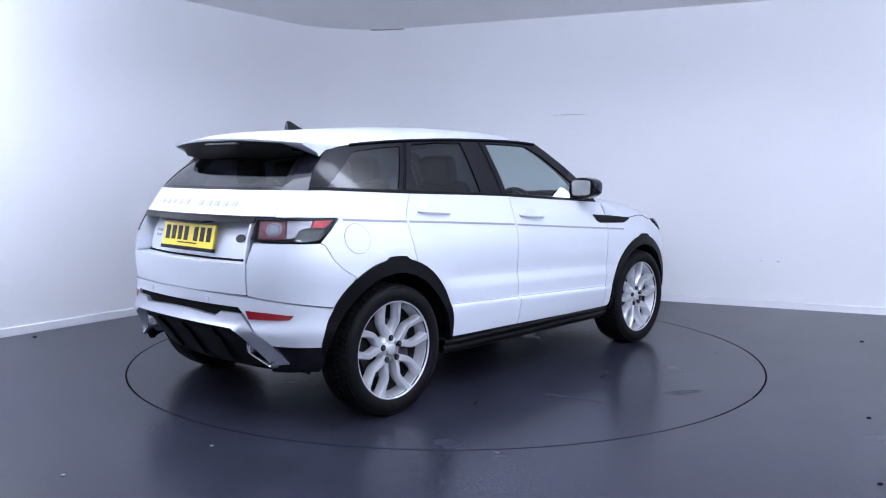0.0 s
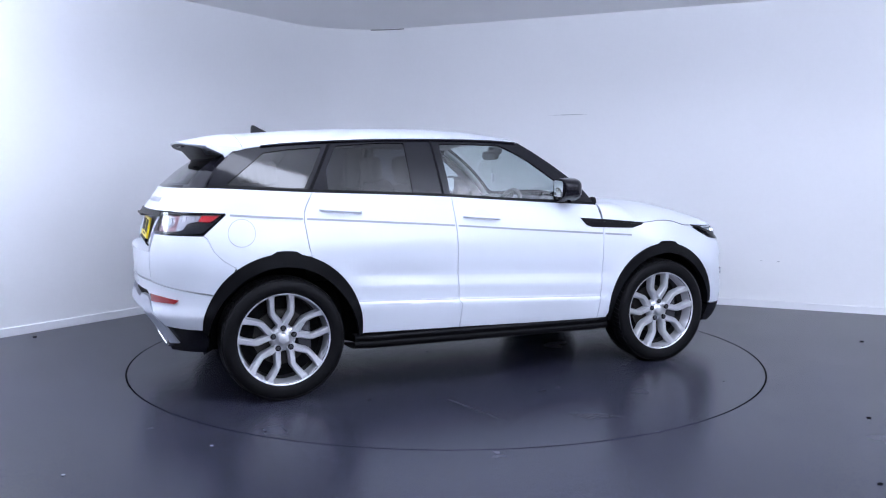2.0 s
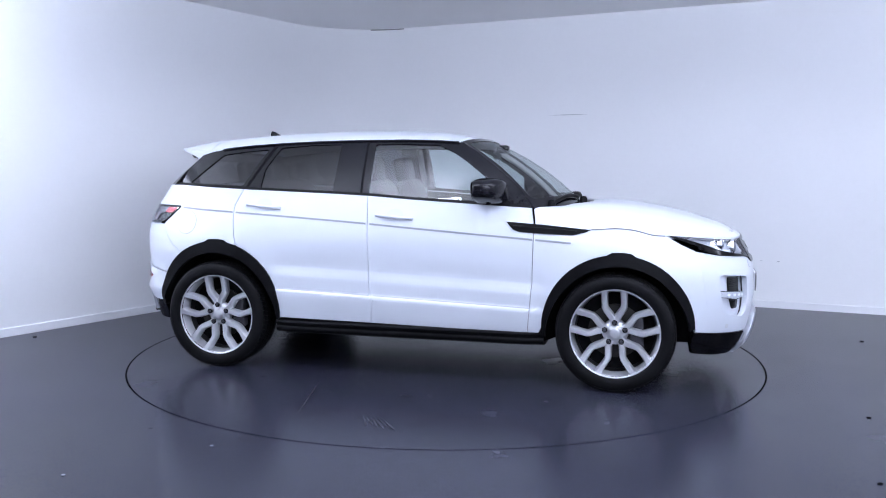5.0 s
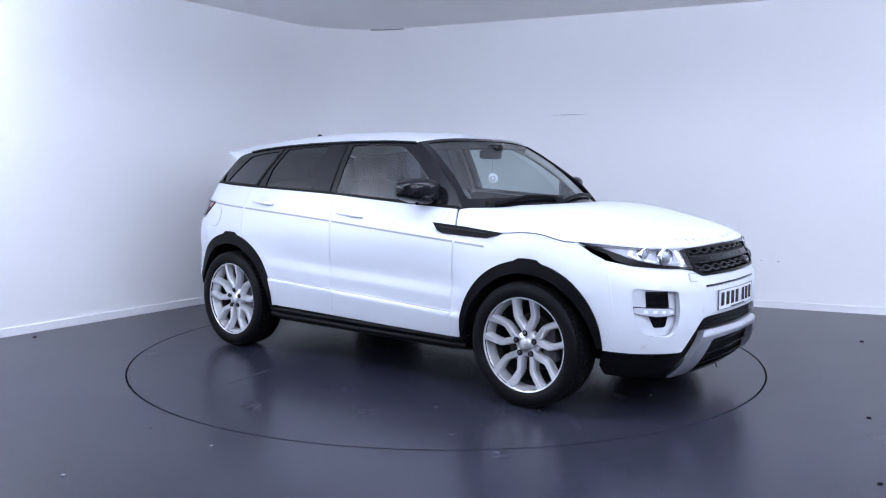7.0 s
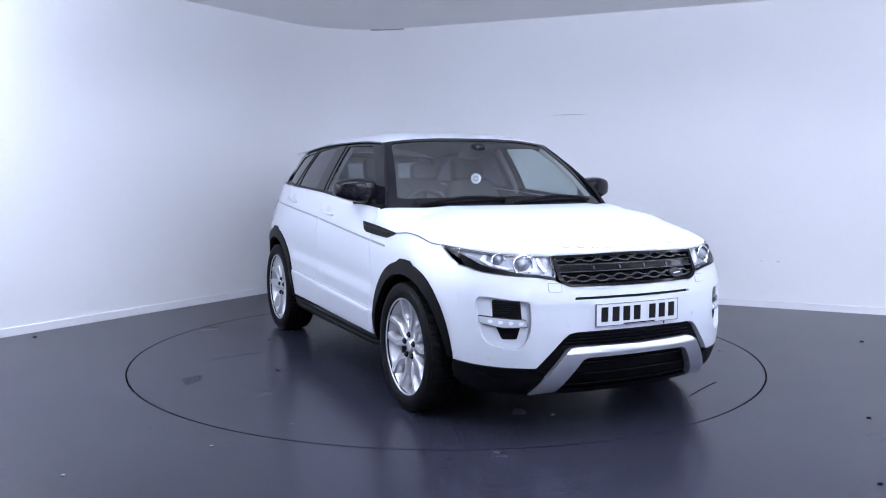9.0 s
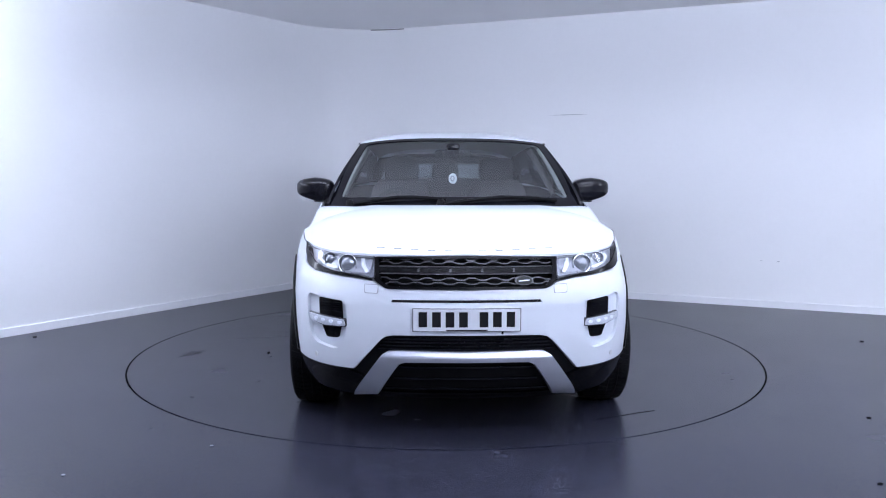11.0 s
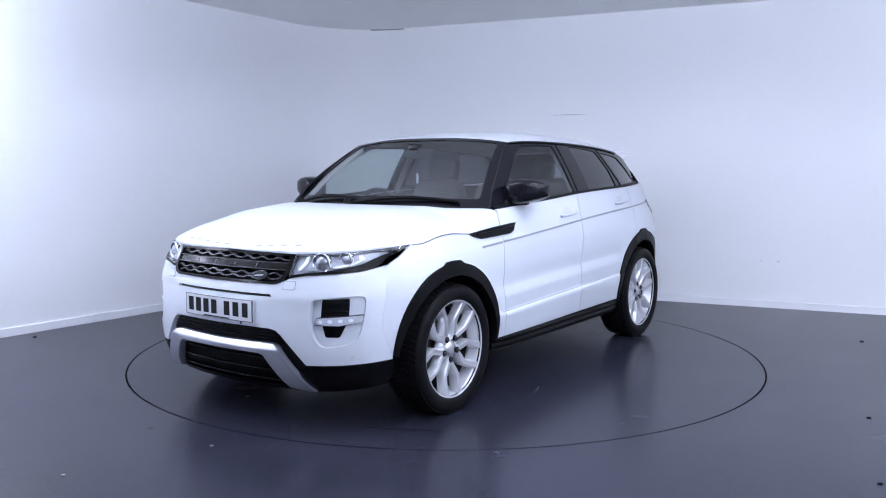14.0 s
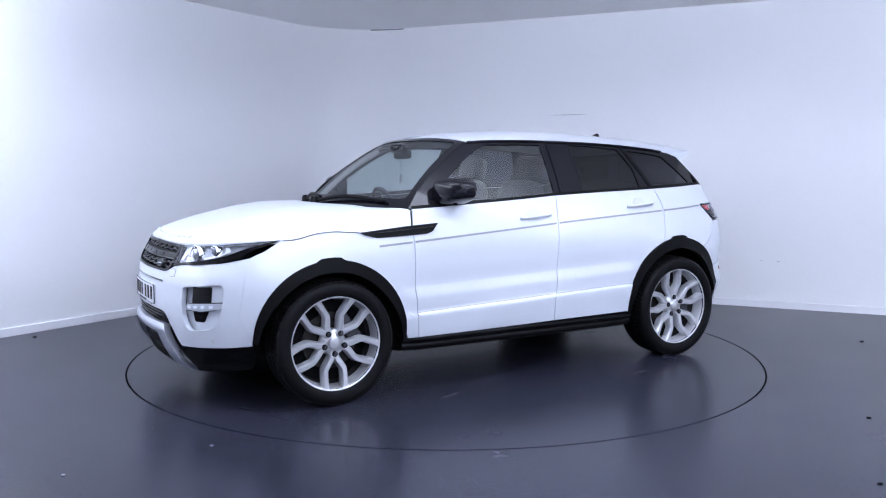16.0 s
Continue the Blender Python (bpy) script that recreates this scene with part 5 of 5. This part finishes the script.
        shell("round_light", m([(0.752 + 0.034 * math.cos(2 * math.pi * k / 24), 1.042 + 0.023 * math.sin(2 * math.pi * k / 24)) for k in range(24)]), tail, M_PROJ, lamp, d=-0.002, depth=0.01)
        for k in range(4):
            u = 0.852 + 0.034 * k
            shell("lamp_rib", m([(u, 1.046), (u + 0.004, 1.046), (u + 0.004, 1.082), (u, 1.082)]), tail, M_TAILIN, lamp, d=-0.006, depth=0.004)
        lens = shell("lens", m(outl), tail, M_LENS, lamp, d=0.005, depth=0.002, du=0.03)
        lens.visible_shadow = False


# ---- mirrors ----
def door_mirror(sg):
    c, rad = Vector((0.545, sg * 0.925, 1.222)), (0.100, 0.128, 0.072)
    bm = bmesh.new()
    nu, nv, rows = 28, 16, []
    for i in range(nv + 1):
        ph = -math.pi / 2 + math.pi * i / nv
        row = []
        for k in range(nu):
            th = 2 * math.pi * k / nu
            sp = lambda a, e: math.copysign(abs(a) ** e, a)
            x = sp(math.cos(ph), 0.5) * sp(math.cos(th), 0.7)
            y = sp(math.cos(ph), 0.5) * sp(math.sin(th), 0.5)
            z = sp(math.sin(ph), 0.62 if ph > 0 else 0.45)
            x = max(x, -0.62)
            tip = 1 - 0.26 * max(0, y) - 0.10 * max(0, -y)
            row.append(bm.verts.new((c.x + rad[0] * x * (1 - 0.22 * max(0, y)) - 0.035 * y * 0.8, c.y + sg * rad[1] * y, c.z + rad[2] * z * tip - (0.012 if z < -0.5 else 0) * (1 - y) + 0.004 * y)))
        rows.append(row)
    for a, b in zip(rows, rows[1:]):
        for k in range(nu):
            bm.faces.new((a[k], a[(k + 1) % nu], b[(k + 1) % nu], b[k]))
    bmesh.ops.remove_doubles(bm, verts=bm.verts[:], dist=1e-4)
    bmesh.ops.recalc_face_normals(bm, faces=bm.faces[:])
    mir = part("door_mirror", bm, M_BLACK, car, "gloss black door mirror")
    bm = bmesh.new()
    pl = round_poly([(-0.088, -0.056), (0.088, -0.050), (0.094, 0.050), (-0.092, 0.056)], 0.03, 5)
    vs = [bm.verts.new((c.x - 0.0645 - 0.028 * y / 0.118 - 0.001, c.y + sg * y, c.z + z)) for y, z in pl]
    bm.faces.new(vs)
    part("mirror_glass", bm, M_MIRROR, mir, smooth=False)
    bm = bmesh.new()
    a, b = c + Vector((0.01, -sg * 0.06, -0.066)), Vector((0.66, sg * 0.828, 1.128))
    sweep(bm, [a + Vector((0, sg * 0.07, 0)), a, a.lerp(b, 0.5), b], 0.020, 10, 1.4)
    part("mirror_arm", bm, M_PLASTIC, mir)
    bm = bmesh.new()
    sweep(bm, [c + Vector((0.052 - 0.022 * (k / 6 - 0.5), sg * (-0.085 + 0.18 * k / 6), -0.028)) for k in range(7)], 0.004, 6)
    part("mirror_seam", bm, M_INNER, mir)


# ---- cabin ----
def soft_block(bm, c, size, e=0.45, lean=0.0, nu=20, nv=12):
    """A padded block: a squared-off ellipsoid that leans back by lean degrees."""
    rot, rows = Matrix.Rotation(radians(-lean), 3, "Y"), []
    sp = lambda a: math.copysign(abs(a) ** e, a)
    for i in range(nv + 1):
        ph = -math.pi / 2 + math.pi * i / nv
        rows.append([bm.verts.new(Vector(c) + rot @ Vector((size[0] / 2 * sp(math.cos(ph)) * sp(math.cos(t)), size[1] / 2 * sp(math.cos(ph)) * sp(math.sin(t)), size[2] / 2 * sp(math.sin(ph))))) for t in (2 * math.pi * k / nu for k in range(nu))])
    for a, b in zip(rows, rows[1:]):
        for k in range(nu):
            bm.faces.new((a[k], a[(k + 1) % nu], b[(k + 1) % nu], b[k]))
    bmesh.ops.remove_doubles(bm, verts=bm.verts[:], dist=1e-4)
    return bm


def build_cabin():
    for sg in (1, -1):
        seat = part("front_seat", soft_block(bmesh.new(), (0.02, sg * 0.37, 0.68), (0.54, 0.50, 0.20)), M_SEAT, car, "dark leather front seat")
        part("backrest", soft_block(bmesh.new(), (-0.27, sg * 0.37, 0.97), (0.16, 0.48, 0.62), lean=16), M_SEAT, seat)
        part("headrest", soft_block(bmesh.new(), (-0.385, sg * 0.37, 1.345), (0.11, 0.27, 0.19), lean=10), M_SEAT, seat)
        for o in (-0.06, 0.06):
            bm = bmesh.new()
            sweep(bm, [(-0.36, sg * 0.37 + o, 1.20), (-0.385, sg * 0.37 + o, 1.32)], 0.006, 8)
            part("headrest_post", bm, M_CHROME, seat)
    bench = part("rear_bench", soft_block(bmesh.new(), (-0.95, 0, 0.72), (0.50, 1.28, 0.20)), M_SEAT, car, "dark leather rear bench")
    part("backrest", soft_block(bmesh.new(), (-1.22, 0, 1.0), (0.16, 1.28, 0.56), lean=18), M_SEAT, bench)
    for y in (-0.42, 0.0, 0.42):
        part("headrest", soft_block(bmesh.new(), (-1.32, y, 1.325), (0.10, 0.24, 0.15), lean=10), M_SEAT, bench)
    # dashboard
    bm = bmesh.new()
    rows = []
    for k in range(21):
        v = -1 + k / 10
        y = 0.78 * v
        hood = 0.045 * max(0, 1 - abs(y + 0.37) / 0.22)
        rows.append([bm.verts.new((x - 0.18 * v * v * (1 if x > 0.8 else 0.3), y, z)) for x, z in ((0.955, 1.125), (0.88, 1.146), (0.78, 1.136), (0.62, 1.100 + hood), (0.54, 1.05 + hood), (0.50, 0.92), (0.56, 0.75), (0.62, 0.60))])
    for a, b in zip(rows, rows[1:]):
        for k in range(7):
            bm.faces.new((a[k], a[k + 1], b[k + 1], b[k]))
    part("dashboard", bm, M_SEAT, car, "dark moulded dashboard")
    # steering wheel, right-hand drive
    mt = Matrix.Translation((0.37, -0.37, 1.035)) @ Matrix.Rotation(radians(-66), 4, "Y")
    bm = bmesh.new()
    pts = [(0.185 * math.cos(2 * math.pi * k / 36), 0.185 * math.sin(2 * math.pi * k / 36)) for k in range(36)]
    rings = []
    for k, (a, b) in enumerate(pts):
        u = Vector((a, b, 0)).normalized()
        rings.append([bm.verts.new(mt @ (Vector((a, b, 0)) + 0.016 * (math.cos(t) * u + math.sin(t) * Vector((0, 0, 1))))) for t in (2 * math.pi * j / 8 for j in range(8))])
    for k in range(36):
        a, b = rings[k], rings[(k + 1) % 36]
        for j in range(8):
            bm.faces.new((a[j], a[(j + 1) % 8], b[(j + 1) % 8], b[j]))
    sw = part("steering_wheel", bm, M_SEAT, car, "black leather steering wheel")
    bm = bmesh.new()
    lathe(bm, [(0.0005, 0.02), (0.05, 0.018), (0.07, 0.0), (0.06, -0.03)], 24, mt)
    part("airbag_cover", bm, M_SEAT, sw)
    for a in (0, 180, 270):
        bm = bmesh.new()
        q = radians(a + 90)
        sweep(bm, [mt @ Vector((0.05 * math.cos(q), 0.05 * math.sin(q), 0)), mt @ Vector((0.18 * math.cos(q), 0.18 * math.sin(q), 0))], 0.018, 8, 0.4)
        part("wheel_spoke", bm, M_SEAT, sw)
    # roof lining and pale pillar trims
    bm = bmesh.new()
    rows = []
    for k in range(15):
        x = -1.50 + 1.84 * k / 14
        rows.append([bm.verts.new(roof(x, v, -0.035)) for v in (-0.96, -0.8, -0.5, 0, 0.5, 0.8, 0.96)])
    for a, b in zip(rows, rows[1:]):
        for k in range(6):
            bm.faces.new((a[k], a[k + 1], b[k + 1], b[k]))
    part("roof_lining", bm, M_PALE, car, "pale grey roof lining")
    for sg in (1, -1):
        bm = bmesh.new()
        sweep(bm, [screen(sg * 0.955, 0.05 + 0.9 * k / 8, -0.035) for k in range(9)], 0.022, 8)
        part("pillar_trim", bm, M_PALE, car, "pale windscreen pillar trim")
        bm = bmesh.new()
        f = side_glass(sg)
        sweep(bm, [f(-0.33, 1.18 + 0.34 * k / 6, -0.045) for k in range(7)], 0.024, 8)
        part("pillar_trim", bm, M_PILLAR, car, "grey door pillar trim")
    # interior mirror, its mount and a hanging disc
    part("interior_mirror", soft_block(bmesh.new(), (0.435, 0.0, 1.452), (0.03, 0.25, 0.065)), M_BLACK, car, "black interior mirror")
    part("sensor_pod", soft_block(bmesh.new(), (0.475, 0.0, 1.492), (0.09, 0.09, 0.06)), M_BLACK, car)
    bm = bmesh.new()
    mt = Matrix.Translation((0.454, 0.0, 1.285)) @ Matrix.Rotation(radians(-42), 4, "Z") @ Matrix.Rotation(radians(90), 4, "Y")
    lathe(bm, [(0.0005, 0.004), (0.031, 0.004), (0.036, 0.002), (0.036, -0.002), (0.031, -0.004), (0.0005, -0.004)], 28, mt)
    disc = part("hanging_disc", bm, M_WHITE, car, "white hanging air freshener disc")
    bm = bmesh.new()
    lathe(bm, [(0.010, 0.0048), (0.020, 0.0048)], 24, mt)
    lathe(bm, [(0.010, -0.0048), (0.020, -0.0048)], 24, mt)
    part("disc_print", bm, M_GREYLINE, disc)
    bm = bmesh.new()
    sweep(bm, [(0.454, 0.0, 1.318), (0.448, 0.0, 1.43)], 0.0012, 6)
    part("cord", bm, M_INNER, disc)
    # cargo cover and floor
    bm = bmesh.new()
    box(bm, -1.86, -1.34, -0.62, 0.62, 1.10, 1.115, 0.004)
    part("parcel_shelf", bm, M_SEAT, car, "dark parcel shelf")


build_front()
build_rear()
door_mirror(1), door_mirror(-1)
build_cabin()


# ---- marks on the floor and walls ----
def flat_mark(name, pts, material, parent=None, z=0.0012):
    bm = bmesh.new()
    bm.faces.new([bm.verts.new((x, y, z)) for x, y in pts])
    return part(name, bm, material, parent, smooth=False) if parent else mesh_ob(name, bm, material, smooth=False)


_scratch = [(1.615, 1.125), (1.66, 1.010), (1.72, 0.885), (1.79, 0.745)]
bm = bmesh.new()
sweep(bm, [(x, y, 0.0008) for x, y in _scratch], 0.004, 6, 0.3)
part("scratch", bm, M_INNER, turntable, "thin dark scratch across the deck")
random.seed(4)
for _x, _y, _s in ((0.16, 0.37, 0.013), (0.20, 0.22, 0.013), (-0.16, -0.02, 0.016), (0.22, -1.27, 0.018), (0.10, 0.30, 0.010), (0.30, 0.33, 0.010), (0.91, -1.22, 0.02), (-0.7, 1.3, 0.02), (1.4, -0.9, 0.02)):
    _a = random.random() * 3.1
    flat_mark("dust_fleck", [(_x + _s * (0.7 + 0.5 * random.random()) * math.cos(_a + k * 1.05) * (1.6 if k % 3 == 0 else 0.8), _y + 0.6 * _s * math.sin(_a + k * 1.05)) for k in range(6)], M_DUST, turntable)
for _x, _y, _s, _m in ((-1.141, -2.158, 0.009, M_GREYLINE), (2.311, -1.667, 0.016, M_INNER), (1.873, -2.625, 0.014, M_INNER), (-3.306, 0.465, 0.018, M_INNER), (-1.686, -2.552, 0.010, M_GREYLINE), (3.283, 0.359, 0.02, M_INNER)):
    bm = bmesh.new()
    r = bmesh.ops.create_icosphere(bm, subdivisions=1, radius=_s)
    for v in bm.verts:
        v.co = Vector((_x + v.co.x * (0.8 + 0.5 * random.random()), _y + v.co.y * (0.6 + 0.4 * random.random()), max(0.0, 0.003 + v.co.z * 0.25)))
    tagged(mesh_ob("floor_debris", bm, _m, smooth=False), "small loose crumb of debris lying on the floor", "debris", "debris on the floor")
# faint scrape on the wall and a filler crack at the ceiling joint
_d = Vector((0.9145, -0.4047, 0))
_n = Vector((-0.4047, -0.9145, 0))
for _p, _l, _h, _m in (((1.098, 2.935, 1.929), 0.46, 0.005, M_GREYLINE), ((3.241, 1.982, 0.457), 0.03, 0.006, M_GREYLINE), ((3.10, 2.04, 0.46), 0.02, 0.004, M_GREYLINE)):
    bm = bmesh.new()
    o = Vector(_p)
    o += _n * ((Vector((3.2, 1.9735, 0)) - o).dot(_n) + 0.003)
    o.z = _p[2]
    bm.faces.new([bm.verts.new(o + _d * a + Vector((0, 0, b))) for a, b in ((0, 0), (_l * 0.5, -_h * 0.4), (_l, 0.001), (_l * 0.6, _h * 0.6), (_l * 0.2, _h * 0.5))])
    tagged(mesh_ob("wall_scuff", bm, _m, smooth=False), "faint grey scrape on the painted wall", kind="structure")

# pale hatching, streaks and a dark spot left by tyres on the deck
for _x, _y, _l, _a, _m in [(0.02 + 0.030 * k, -1.85 - 0.006 * k, 0.19, 116 + 2 * k, M_SCUFF) for k in range(6)] + [(-0.46, -1.5, 0.55, 103, M_SCUFF), (0.62, 1.12, 0.20, 20, M_SCUFF), (1.30, 0.72, 0.16, 60, M_SCUFF), (-0.75, 1.25, 0.22, 10, M_SCUFF), (0.09, -1.31, 0.09, 8, M_INNER), (-0.95, -1.1, 0.04, 30, M_INNER)]:
    _c, _n2 = Vector((math.cos(radians(_a)), math.sin(radians(_a)))), Vector((-math.sin(radians(_a)), math.cos(radians(_a))))
    _w = 0.005 if _m is M_SCUFF else 0.012
    _q = [Vector((_x, _y)) + _c * (r * _l) + _n2 * (w * _w + 0.004 * random.uniform(-1, 1)) for r, w in ((-0.5, 0), (-0.25, -0.8), (0.1, -1), (0.35, -0.7), (0.5, 0), (0.3, 0.8), (0, 0.9), (-0.3, 0.6))]
    flat_mark("scuff", _q, _m, turntable, 0.0015)
# filler crack at the ceiling joint
_joint = [p for p in offset_plan(0.004) if -0.95 < p[0] < -0.30 and p[1] > 2]
bm = bmesh.new()
sweep(bm, [(x, y, CEILING - 0.006) for x, y in _joint], 0.005, 6)
tagged(mesh_ob("wall_crack", bm, M_DARKLINE), "thin dark filler crack at the ceiling joint", kind="structure")


def motions():
    rate, start, off = -12.3455, 47.609, Vector((-0.059, 0.0344, 0))
    turns = [(0.5 * k, start + rate * 0.5 * k) for k in range(33)]
    walk(turntable, [(t, pose(0, TABLE_Y, 0, 0, 0, a)) for t, a in turns])
    rows = []
    for t, a in turns:
        p = Matrix.Rotation(radians(a), 3, "Z") @ off
        rows.append((t, pose(p.x, p.y, 0.0, 0, 0, a)))
    walk(car, rows)


motions()
